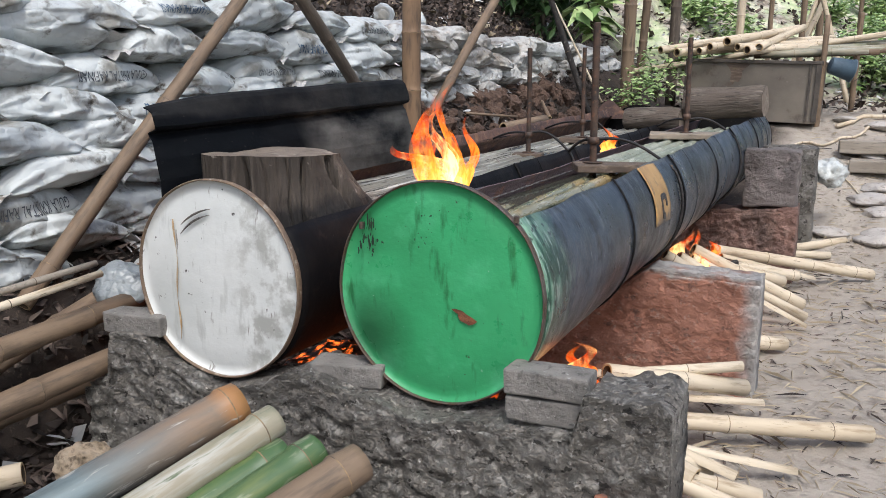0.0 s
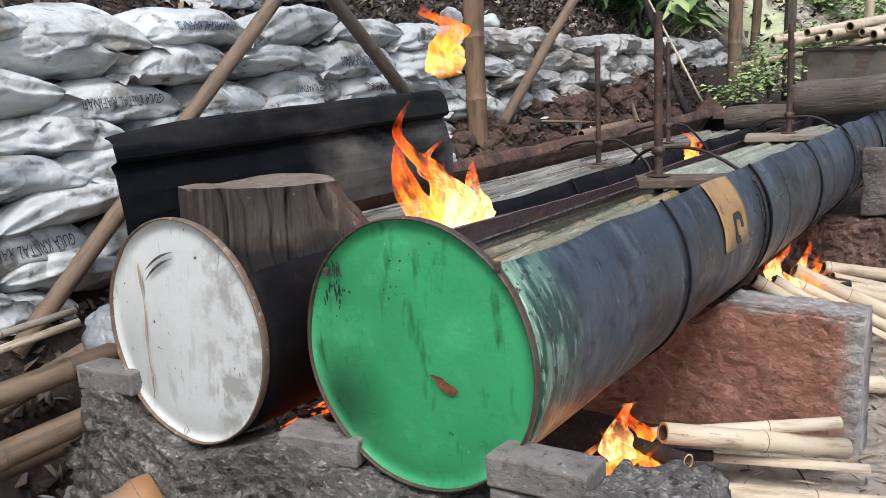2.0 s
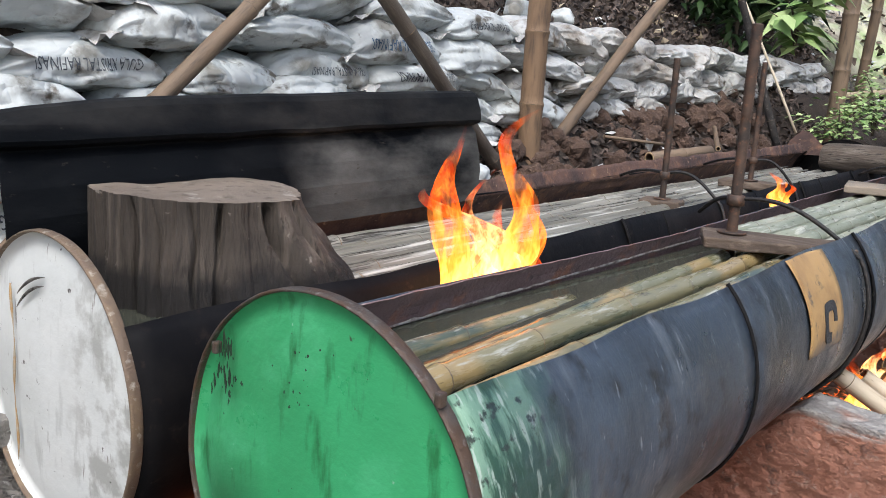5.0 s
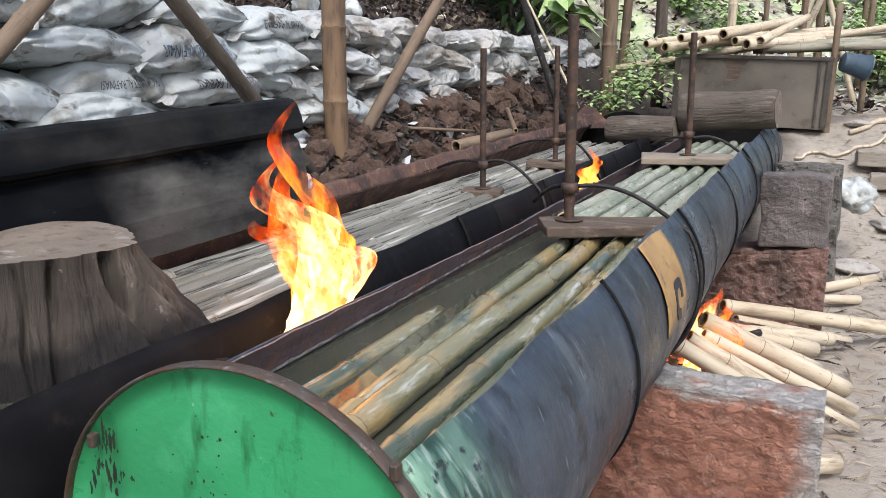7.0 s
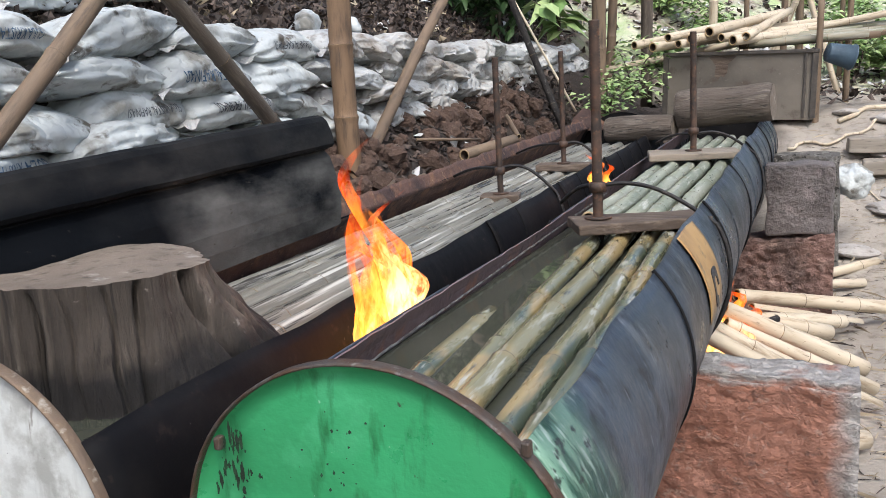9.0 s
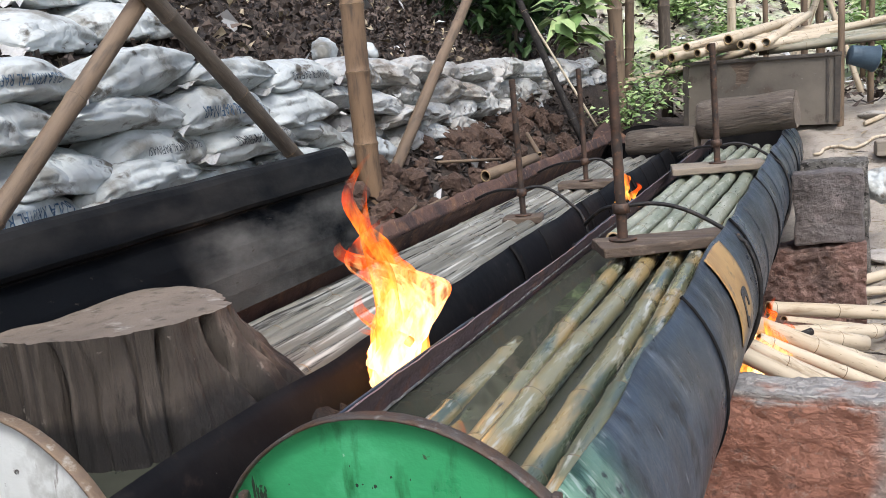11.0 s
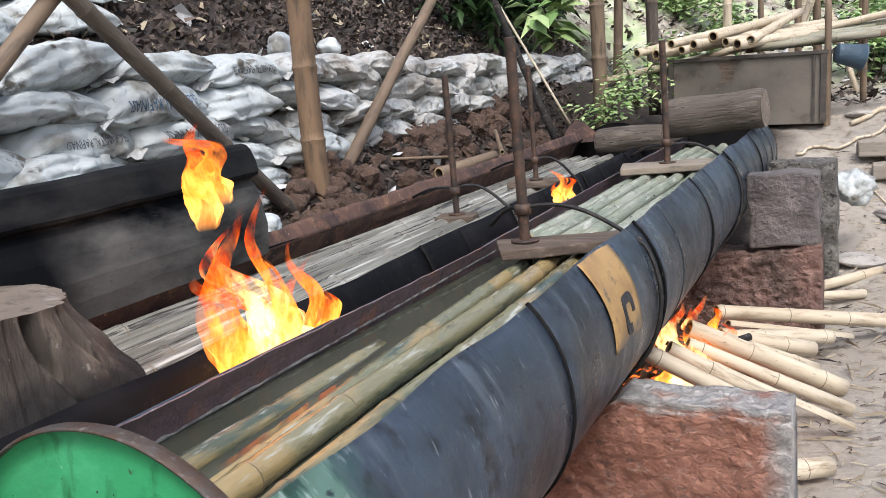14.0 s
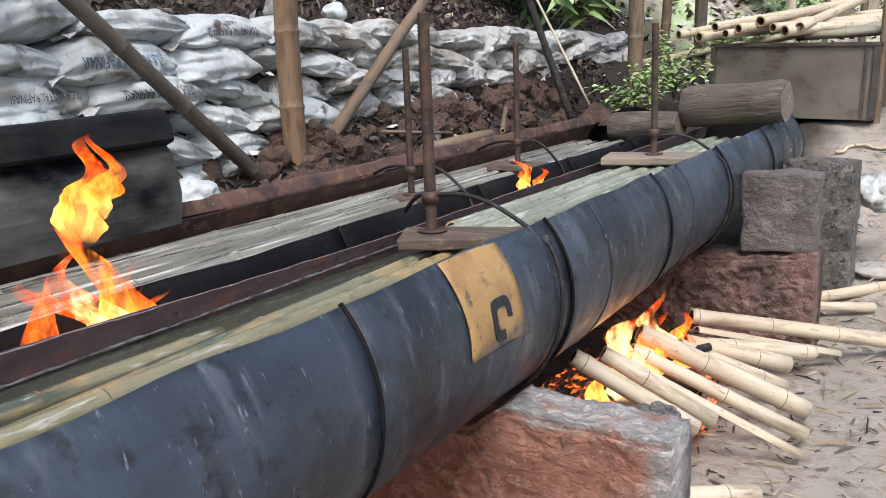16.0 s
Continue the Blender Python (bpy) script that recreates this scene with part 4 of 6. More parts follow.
def hoops():
    def hoop(points, r, label):
        v, f = tube(points, r, 7)
        tagged(mesh("wire_hoop", v, f, M["wire"]), label, "wire")

    for cx, cz, y, slant, rod in ((0.0, 0.62, 1.66, 0.05, (-0.08, 1.64, 0.915)), (0.0, 0.62, 3.42, 0.05, (-0.012, 3.36, 0.93)), (-0.71, 0.592, 2.46, 0.04, (-0.665, 2.42, 0.885)), (-0.71, 0.592, 3.32, 0.04, (-0.62, 3.25, 0.91))):
        pts = []
        for a in np.linspace(60, 175, 26):
            pts.append(((R + 0.006) * math.sin(radians(a)) + cx, y + slant * math.cos(radians(a)) * 0.5, (R + 0.006) * math.cos(radians(a)) + cz + RISE * y))
        p0, p1 = Vector(pts[0]), Vector(rod)
        arc = []
        for u in np.linspace(0, 1, 16):
            q = p1.lerp(p0, u)
            arc.append((q.x, q.y, q.z + 0.055 * math.sin(math.pi * u) * (1 - 0.3 * u)))
        hoop(arc[:-1] + pts, 0.0065, "black wire hoop bent round the trough to the rod")
        back = []
        end = Vector((cx - R * 0.72, y + 0.05, cz + R * 0.70 + RISE * y))
        for u in np.linspace(0, 1, 14):
            q = p1.lerp(end, u)
            back.append((q.x, q.y, q.z + 0.02 * math.sin(math.pi * u)))
        hoop(back, 0.0065, "black wire tie between rod and trough edge")


hoops()


# ---- masonry ----
def rough_wall(name, x0, x1, y0, y1, top, mat, label, bottom=-0.12, step=0.010, amp=0.016, seed=0):
    """A thick wall with uneven plastered faces; top is a height or a table of heights along x. Its own origin is at its lower corner."""
    at = lambda x: lerp_table(top, x) if isinstance(top, list) else top
    nx, nz, ny = max(2, int((x1 - x0) / step)), 56, max(3, int((y1 - y0) / step))
    loop = [(0, k / nz) for k in range(nz)] + [(k / ny, 1) for k in range(ny)] + [(1, 1 - k / nz) for k in range(nz + 1)]
    v, f = [], []
    for i in range(nx + 1):
        x = x0 + (x1 - x0) * i / nx
        h = at(x)
        for a, b in loop:
            p = Vector((x, y0 + (y1 - y0) * a, bottom + (h - bottom) * b))
            corner = 0.018 * (1 if b > 0.97 and (a < 0.03 or a > 0.97) else 0)
            d = noise.noise_vector(p * 9 + Vector((seed, 0, 0))) * amp * 0.7 + noise.noise_vector(p * 37) * amp * 0.4
            ridge = amp * 0.5 * (0.5 - abs(noise.noise(p * 16 + Vector((0, seed, 0)))))
            w = Vector((p.x * 10, p.y * 10, p.z * 13))
            flake = amp * 0.6 * (smooth01(-0.04, 0.04, noise.noise(w + Vector((seed, 3, 0)))) + smooth01(-0.05, 0.05, noise.noise(w * 2.6 + Vector((seed, 8, 0)))) - 1)
            ridge += flake
            d.y += (-ridge if a < 0.5 else ridge)
            d.z += 0.5 * flake * (1 if b > 0.9 else 0)
            d.x *= 0.4
            p += d
            p.z -= corner
            p.y += corner * (1 if a < 0.5 else -1)
            v.append((p.x - x0, p.y - y0, p.z - bottom))
    n = len(loop)
    for i in range(nx):
        for k in range(n - 1):
            a = i * n + k
            f.append((a, a + n, a + n + 1, a + 1))
    f.append(tuple(range(n)))
    f.append(tuple(range(nx * n, nx * n + n))[::-1])
    ob = mesh(name, v, f, mat, at=pose(x0, y0, bottom))
    return tagged(ob, label, "wall", kind="structure")


FRONT = [(-1.2, 0.22), (-1.10, 0.24), (-1.085, 0.395), (-0.97, 0.395), (-0.92, 0.34), (-0.70, 0.27), (-0.50, 0.33), (-0.36, 0.385), (-0.24, 0.345), (0.0, 0.305), (0.2, 0.335), (0.40, 0.345), (0.43, 0.445), (0.60, 0.455), (0.63, 0.43)]
wall_front = rough_wall("wall_front", -1.2, 0.63, -0.11, 0.10, FRONT, M["cement"], "low rough wall plastered with cracked grey mortar", amp=0.015)
wall_1 = rough_wall("wall_1", -1.0, 0.645, 1.47, 1.64, [(-1.0, 0.32), (0.12, 0.34), (0.22, 0.42), (0.64, 0.405)], M["clay"], "low support wall of fire-reddened clay with grey edge", amp=0.0075, seed=4)
wall_2 = rough_wall("wall_2", -1.0, 0.62, 3.62, 3.86, [(-1.0, 0.36), (0.2, 0.36), (0.62, 0.40)], M["sooty_clay"], "low support wall of soot-stained reddish masonry", seed=9)


def pillar(x0, x1, y0, y1, z0, z1, mat, label, seed):
    bm = slab(x1 - x0, y1 - y0, z1 - z0, 0.012, 0.02, 7, seed)
    t = thing("masonry_block", label, "block", m=pose((x0 + x1) / 2, (y0 + y1) / 2, (z0 + z1) / 2))
    ob = part("block", bm, mat, t)
    return t


pillar(0.30, 0.61, 3.63, 3.84, 0.395, 0.745, M["sooty_brick"], "soot-stained masonry block stacked beside the trough", 2)
pillar(0.30, 0.66, 4.55, 4.80, -0.05, 0.70, M["cement"], "grey masonry block beside the far end of the trough", 5)


def loose_bricks():
    for k, (x, y, z, turn, mat, label) in enumerate([
            (0.325, -0.025, 0.376, 3, "brick", "sooty grey brick lying on the front wall"), (0.322, -0.03, 0.444, 1, "brick", "grey brick stacked on another brick"),
            (-1.03, -0.03, 0.425, 8, "brick", "pale grey brick on the end of the front wall"),
            (-0.27, 0.0, 0.37, 12, "brick", "dark brick wedged between the drums")]):
        bm = slab(0.21, 0.10, 0.064, 0.006, 0.005, 2, k)
        ob = part("brick", bm, M[mat], None)
        ob.matrix_basis = pose(x, y, z, 0, 0, turn)
        tagged(ob, label, "brick", "loose bricks on the front wall")
    bm = slab(0.15, 0.05, 0.06, 0.006, 0.004, 2, 3)
    ob = part("brick", bm, M["red_brick"], None, "bare red brick showing at the wall's corner")
    ob.parent = wall_front
    ob.matrix_basis = pose(1.74, 0.0, 0.305, 0, 0, 4)


loose_bricks()

# ---- stump, logs, leaning sheet ----
def stump():
    t = thing("tree_stump", "grey-brown sawn tree stump with a root flare, standing on the trough", "stump", m=pose(-0.80, 0.36, 0.63, 0, 0, 0))
    seg, rows = 480, 34
    v, f = [], []
    # angle, depth, width and drift of the long drying cracks
    cracks = ((-2.35, 0.030, 0.028, 0.10), (-1.95, 0.020, 0.018, 0.03), (-1.68, 0.024, 0.020, -0.08), (-1.30, 0.045, 0.026, 0.05), (-1.05, 0.022, 0.016, 0.12), (-0.70, 0.028, 0.018, 0.04), (-0.42, 0.050, 0.030, -0.10), (0.02, 0.075, 0.045, 0.22), (0.34, 0.040, 0.03, 0.15), (0.66, 0.030, 0.03, -0.1))
    wrap = lambda q: (q + math.pi) % (2 * math.pi) - math.pi
    for j in range(rows + 1):
        u = j / rows
        for i in range(seg):
            a = 2 * math.pi * i / seg
            p = Vector((math.cos(a), math.sin(a), u * 1.2))
            r = 0.220 + 0.018 * (1 - u) ** 2 + 0.020 * noise.noise(Vector((math.cos(a) * 1.3, math.sin(a) * 1.3, 0.4 * u + 2)))
            root = max(0.0, math.cos(a - 0.62)) ** 3.0
            r += root * (0.225 * (1 - u) ** 2.0 + 0.032 * smooth01(1.0, 0.62, u))
            r += 0.05 * (1 - u) ** 2.2 * max(0.0, math.cos(a + 0.75)) ** 10
            r += 0.035 * root * (1 - u) * noise.noise(Vector((a * 5, u * 5, 3)))
            r += 0.012 * noise.noise(Vector((math.cos(a) * 4, math.sin(a) * 4, u * 1.1)))
            plate = noise.noise(Vector((math.cos(a) * 5, math.sin(a) * 5, u * 0.5 + 5)))
            r += 0.007 * smooth01(-0.04, 0.04, plate)
            for at, deep, wide, drift in cracks:
                off = wrap(a - at - drift * (1 - u) - 0.05 * noise.noise(Vector((u * 3.5, at, 1))))
                r -= deep * math.exp(-(off / wide) ** 2) * (0.55 + 0.45 * noise.noise(Vector((u * 3, at * 5, 6)))) * smooth01(1.02, 0.9, u)
            r += 0.004 * noise.noise(Vector((math.cos(a) * 18, math.sin(a) * 18, u * 1.2)))
            sag = 0.012 * root * u ** 6
            v.append((r * math.cos(a) * 1.0, r * math.sin(a) * 0.98, 0.305 * u + 0.006 * noise.noise(p * 2) - sag))
    for j in range(rows):
        for i in range(seg):
            k = (i + 1) % seg
            f.append((j * seg + i, j * seg + k, (j + 1) * seg + k, (j + 1) * seg + i))
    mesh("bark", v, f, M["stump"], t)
    tv, tf = [], []
    top = v[rows * seg:]
    for q in range(6):
        s = 1 - q / 6
        for p in top:
            w = Vector((p[0] * s, p[1] * s, 0.305 - (0.305 - p[2]) * s ** 3))
            w.z += 0.006 * noise.noise(w * 14) * (1 if q else 0)
            tv.append(w)
    for q in range(5):
        for i in range(seg):
            k = (i + 1) % seg
            tf.append((q * seg + i, q * seg + k, (q + 1) * seg + k, (q + 1) * seg + i))
    tf.append(tuple(range(5 * seg, 6 * seg)))
    mesh("sawn_top", tv, tf, M["stump_top"], t, "flat sawn top")


stump()


def log(p0, p1, r, label, cut=0.35, seed=0):
    m, length = aim(p0, p1)
    seg, rows = 36, 30
    v, f = [], []
    for j in range(rows + 1):
        z = length * j / rows
        for i in range(seg):
            a = 2 * math.pi * i / seg
            rr = r * (1 + 0.22 * noise.noise(Vector((math.cos(a) * 1.2, math.sin(a) * 1.2, z * 3 + seed))) + 0.07 * noise.noise(Vector((math.cos(a) * 5, math.sin(a) * 5, z * 5 + seed))) - 0.10 * max(0.0, (z / length - 0.93) / 0.07) ** 2 - 0.08 * max(0.0, (0.05 - z / length) / 0.05) ** 2)
            v.append((rr * math.cos(a), max(rr * math.sin(a), -r * (1 - cut)), z))
    for j in range(rows):
        for i in range(seg):
            k = (i + 1) % seg
            f.append((j * seg + i, j * seg + k, (j + 1) * seg + k, (j + 1) * seg + i))
    t = thing("log", label, "log", m=m)
    mesh("bark", v, f, M["log"], t)
    for rows0, zz in ((0, -0.002), (rows, length + 0.002)):
        ring = v[rows0 * seg:(rows0 + 1) * seg]
        mesh("sawn_end", [(x, y, zz) for x, y, _ in ring], [tuple(range(seg))], M["stump_top"], t, smooth=False)


log((-0.28, 4.75, 0.975), (0.285, 4.68, 1.010), 0.118, "split grey log lying across the far end of the trough", 0.08, 2)
log((-0.735, 4.76, 0.865), (-0.295, 4.68, 0.875), 0.085, "short half log lying on the second trough", 0.2, 5)


def leaning_sheet():
    t = thing("metal_sheet", "soot-black bent drum sheet leaning behind the trough", "metal sheet")
    v, f = [], []
    prof = [(0.0, 0.0), (0.010, 0.05), (0.012, 0.10), (0.0, 0.16), (-0.02, 0.215), (-0.036, 0.232), (-0.036, 0.240), (-0.004, 0.252), (0.0, 0.260), (-0.008, 0.29), (-0.02, 0.328), (-0.03, 0.340), (-0.045, 0.345)]
    ys = np.linspace(-0.02, 1.46, 60)
    for y in ys:
        u = (y + 0.02) / 1.48
        tx, tz = -0.925 + 0.045 * u, 0.775 + 0.045 * u
        grow = 0.98 + 0.02 * u
        for x, z in prof:
            torn = 0.010 * noise.noise(Vector((y * 7, z * 5, 2)))
            v.append((tx + x + torn, y + (0.012 * noise.noise(Vector((z * 20, y, 4))) if u in (0.0, 1.0) else 0), tz + z * grow + torn * 0.4 - (0.03 * (1 - u) ** 8 if z > 0.3 else 0)))
    n = len(prof)
    for j in range(len(ys) - 1):
        for k in range(n - 1):
            a = j * n + k
            f.append((a, a + 1, a + n + 1, a + n))
    ob = mesh("sheet", v, f, M["sheet"], t, smooth=False)
    s = ob.modifiers.new("thickness", "SOLIDIFY")
    s.thickness = 0.004


leaning_sheet()

# ---- sack wall ----
def sack_mesh(name, seed, a=0.27, b=0.20, c=0.080, nu=48, nt=54):
    """A stuffed sack lying on its side: a creased body pinched at both ends, and a sewn flap at each end."""
    v, f = [], []
    sg = lambda q, e: math.copysign(abs(q) ** e, q)
    for i in range(nu + 1):
        u = 2 * i / nu - 1
        u = math.copysign(abs(u) ** 0.8, u)
        high = 0.10 + 0.90 * (1 - abs(u) ** 3.2) ** 0.6
        deep = 0.80 + 0.20 * (1 - u * u)
        for k in range(nt):
            th = 2 * math.pi * k / nt
            x = b * deep * sg(math.cos(th), 0.62)
            z = c * high * sg(math.sin(th), 0.85)
            y = a * u
            pucker = 0.010 * u * u * math.sin(th * 7 + 3 * noise.noise(Vector((u * 2, seed, th)))) * (1 - 0.5 * abs(u) ** 6)
            p = Vector((x * 6 + seed, y * 5, z * 9))
            cell = noise.voronoi(p)[0]
            crumple = 0.028 * (min(cell[1] - cell[0], 0.4) - 0.18)
            fold = 0.034 * (0.16 - abs(noise.noise(Vector((x * 4 + seed, y * 5, z * 16)))))
            # folded hem lying along the side, and slack wrinkles that run with it
            hem_at = -0.35 + 0.35 * noise.noise(Vector((u * 2.2, seed * 3.1, 4)))
            for centre in (hem_at, math.pi - hem_at):
                off = (th - centre + math.pi) % (2 * math.pi) - math.pi
                fold += 0.030 * math.exp(-(off / 0.11) ** 2) * (0.6 + noise.noise(Vector((u * 3, seed, 8))))
            fold += 0.012 * noise.noise(Vector((y * 4 + seed, math.cos(th) * 3.2, math.sin(th) * 6)))
            k1 = 1 + (pucker + (crumple + fold) * high) / max(math.hypot(x, z), 0.03)
            z = z * k1 + 0.012 * noise.noise(Vector((y * 5, seed, 0))) - 0.026 * u * u
            x = x * k1 + 0.020 * noise.noise(Vector((y * 6, z * 9, seed + 1.7)))
            y += 0.012 * noise.noise(Vector((x * 14, z * 14, seed)))
            v.append((x, y, z))
    for i in range(nu):
        for k in range(nt):
            q = (k + 1) % nt
            f.append((i * nt + k, (i + 1) * nt + k, (i + 1) * nt + q, i * nt + q))
    f.append(tuple(range(nt)))
    f.append(tuple(range(nu * nt, nu * nt + nt))[::-1])
    body = bpy.data.meshes.new(name)
    body.from_pydata(v, [], f)
    body.polygons.foreach_set("use_smooth", [True] * len(f))
    flaps_of = []
    for end in (-1, 1):
        ev, ef = [], []
        n = 22
        for r in range(4):
            for k in range(n):
                x = (2 * k / (n - 1) - 1) * b * (0.84 + 0.03 * r)
                wave = (0.005 + 0.013 * r) * noise.noise(Vector((x * 22, end * 3, seed + r * 0.3)))
                ev.append((x, end * (a - 0.014 + 0.024 * r + 0.010 * noise.noise(Vector((x * 30, seed, r)))), -0.026 + 0.012 * noise.noise(Vector((end * a * 5, seed, 0))) + wave - 0.010 * r))
        for r in range(3):
            for k in range(n - 1):
                q = r * n + k
                ef.append((q, q + 1, q + n + 1, q + n))
        flap = bpy.data.meshes.new("sewn_edge")
        flap.from_pydata(ev, [], ef)
        flaps_of.append(flap)
    return [body] + flaps_of


def printed(ob, words, size, mat, dy, dz, flip):
    """Words laid on the side of a sack that faces the yard, following its bulges."""
    cu = bpy.data.curves.new("print", "FONT")
    cu.body, cu.size, cu.align_x, cu.align_y, cu.resolution_u = words, size, "CENTER", "CENTER", 2
    tmp = bpy.data.objects.new("print", cu)
    scene.collection.objects.link(tmp)
    dg = bpy.context.evaluated_depsgraph_get()
    me = bpy.data.meshes.new_from_object(tmp.evaluated_get(dg))
    bpy.data.objects.remove(tmp)
    bm = bmesh.new()
    bm.from_mesh(me)
    bmesh.ops.subdivide_edges(bm, edges=[e for e in bm.edges if e.calc_length() > 0.012], cuts=1)
    bmesh.ops.triangulate(bm, faces=bm.faces)
    s = -1 if flip else 1
    skin = [Vector(q.co) for q in ob.data.vertices if q.co.x > 0.06]
    for q in bm.verts:
        y, z = s * q.co.x * 0.60 + dy, s * q.co.y + dz
        near = sorted(skin, key=lambda w: (w.y - y) ** 2 + (w.z - z) ** 2)[:4]
        ws = [1 / (1e-5 + (w.y - y) ** 2 + (w.z - z) ** 2) for w in near]
        q.co = Vector((sum(w.x * k for w, k in zip(near, ws)) / sum(ws) + 0.006, y, z))
    bm.to_mesh(me)
    bm.free()
    me.materials.clear()
    me.materials.append(mat)
    t = new("print", me)
    t.parent = ob
    tagged(t, "faded printed words")


def sack_wall():
    rng = random.Random(12)
    kinds = [sack_mesh("sack", k + 1, 0.27, 0.20, 0.072 + 0.006 * (k % 4)) for k in range(10)]
    small = [sack_mesh("sack", k + 21, 0.20, 0.18, 0.068 + 0.007 * (k % 3)) for k in range(8)]
    for k in kinds:
        k[0].materials.append(M["sack"])
        k[1].materials.append(M["sack_hem"])
        k[2].materials.append(M["sack_hem"])
    for k in small:
        k[0].materials.append(M["sack_old"])
        k[1].materials.append(M["sack_hem"])
        k[2].materials.append(M["sack_hem"])
    made = []
    layer = 0
    z = 0.07
    while z < 1.56:
        y = -1.15 + 0.27 * (layer % 2) + rng.uniform(-0.05, 0.05)
        while y < 7.6:
            old = y > 2.9 + 0.25 * math.sin(layer)
            base = lerp_table(BANK, y)
            top = 1.47 if y < 0.4 else 1.53
            half = 0.205 if old else 0.27
            if base - 0.02 < z < top + 0.03 + 0.06 * noise.noise(Vector((y * 1.3, 0, 0))):
                sx = -1.90 + 0.028 * max(y, 0) - 0.09 * (z - 0.7) + rng.uniform(-0.035, 0.035)
                me = rng.choice(small if old else kinds)
                ob = new("sack", me[0])
                for hem in me[1:]:
                    new("sewn_edge", hem).parent = ob
                turned = pose(sx, y, z + rng.uniform(-0.022, 0.022), rng.gauss(0, 5.5), rng.uniform(-8, 18), rng.uniform(-11, 11) + (180 if rng.random() < 0.4 else 0))
                ob.matrix_basis = turned @ Matrix.Diagonal((rng.uniform(0.9, 1.1), rng.uniform(0.86, 1.20), rng.uniform(0.86, 1.12), 1))
                tagged(ob, "weathered grey-brown stuffed sack in a stacked wall" if old else "dirty white stuffed woven sack in a stacked wall", "sack", "sacks in the wall")
                made.append((ob, y, z, old))
            y += half * 2 * rng.uniform(0.86, 1.0)
        z += 0.126
        layer += 1
    return made


sacks = sack_wall()
for k, (x, y, dz, turn) in enumerate(((-2.30, 1.55, 0.05, 20), (-2.34, 2.0, 0.06, -10), (-2.52, 1.85, 0.12, 8), (-2.5, 1.30, 0.10, 35), (-2.62, 2.3, 0.06, 5))):
    ob = new("sack", sacks[k * 7][0].data)
    for hem in sacks[k * 7][0].children:
        new("sewn_edge", hem.data).parent = ob
    ob.matrix_basis = pose(x, y, ground_z(x, y) + dz, 4, 14, turn)
    tagged(ob, "slack white sack dropped on the bank", "sack", "sacks on the bank")
for wy, wz, mat, size in ((1.02, 1.14, "ink", 0.058), (1.95, 1.36, "ink", 0.058), (0.45, 1.24, "ink_dark", 0.05), (0.30, 0.72, "ink_dark", 0.055), (2.2, 1.12, "ink_dark", 0.05), (0.9, 1.45, "ink", 0.045), (0.1, 1.45, "ink", 0.045), (2.6, 1.42, "ink_dark", 0.045), (1.5, 1.25, "ink_dark", 0.04)):
    ob = min((q for q in sacks if not q[3]), key=lambda q: (q[1] - wy) ** 2 + 4 * (q[2] - wz) ** 2)
    o = ob[0]
    if any(c.name.startswith("print") for c in o.children):
        continue
    e = o.matrix_basis.to_euler()
    o.matrix_basis = Matrix.LocRotScale(o.matrix_basis.translation, Euler((0.03, radians(4), 0.05)), Vector((1.06, 1.08, 1.12)))
    printed(o, "GULA KRISTAL RAFINASI", size, M[mat], 0.0, 0.010, True)

# ---- posts and braces ----
def post(p0, p1, r, mat, label, cat="post", seed=0, gap=0.42):
    return bamboo("wooden_post" if cat == "post" else "brace_pole", p0, p1, r, mat, label, "", gap, seed, 0.0, 0.92, cat)


post((-1.585, 2.79, 0.55), (-1.545, 2.76, 3.3), 0.058, M["post"], "upright brown bamboo post beside the sack wall", seed=1, gap=0.36)
post((-1.57, 2.65, 0.70), (-1.57, 0.93, 2.16), 0.034, M["dark_pole"], "dark slanting brace pole behind the leaning sheet", "brace", 2)
post((-1.60, 2.90, 0.80), (-1.60, 4.95, 2.38), 0.034, M["old_bamboo"], "slanting bamboo brace footed beside the post", "brace", 3)
post((-1.62, 0.0, 0.40), (-1.62, 1.94, 2.15), 0.032, M["old_bamboo"], "slanting light brown bamboo brace before the sacks", "brace", 4)
post((-1.08, 5.0, 0.80), (-1.62, 5.0, 2.22), 0.025, M["char"], "charred black pole leaning behind the end of the trough", "brace", 5)
post((-1.05, 5.15, 0.98), (-1.62, 5.15, 2.05), 0.009, M["straw"], "thin pale stick leaning beside the charred pole", "brace", 9)


def scrap_plate():
    """Torn rusty plate propped on its corner behind the trough."""
    bm = bmesh.new()
    ring = [(-0.13, 0.0), (0.12, 0.01), (0.13, 0.05), (0.02, 0.15), (-0.03, 0.165), (-0.10, 0.09)]
    front = [bm.verts.new((x, 0.02 * z, z)) for x, z in ring]
    back = [bm.verts.new((x, 0.02 * z + 0.004, z)) for x, z in ring]
    bm.faces.new(front)
    bm.faces.new(back[::-1])
    for i in range(len(ring)):
        k = (i + 1) % len(ring)
        bm.faces.new((front[i], back[i], back[k], front[k]))
    ob = part("scrap_plate", bm, M["rust_dark"], None)
    ob.matrix_basis = pose(-0.93, 4.98, 0.85, -12, 0, 8)
    tagged(ob, "torn rust-brown steel plate propped behind the trough", "plate")


scrap_plate()
post((-1.15, 6.3, 0.8), (-1.10, 6.3, 3.4), 0.06, M["old_bamboo"], "upright bamboo post behind the trough", seed=6)
post((-0.95, 7.4, 0.9), (-0.90, 7.4, 3.6), 0.055, M["dark_pole"], "upright grey pole behind the trough", seed=7)
post((-1.35, 7.6, 1.0), (-1.20, 7.7, 3.6), 0.045, M["old_bamboo"], "thin upright bamboo pole by the bank", seed=8)


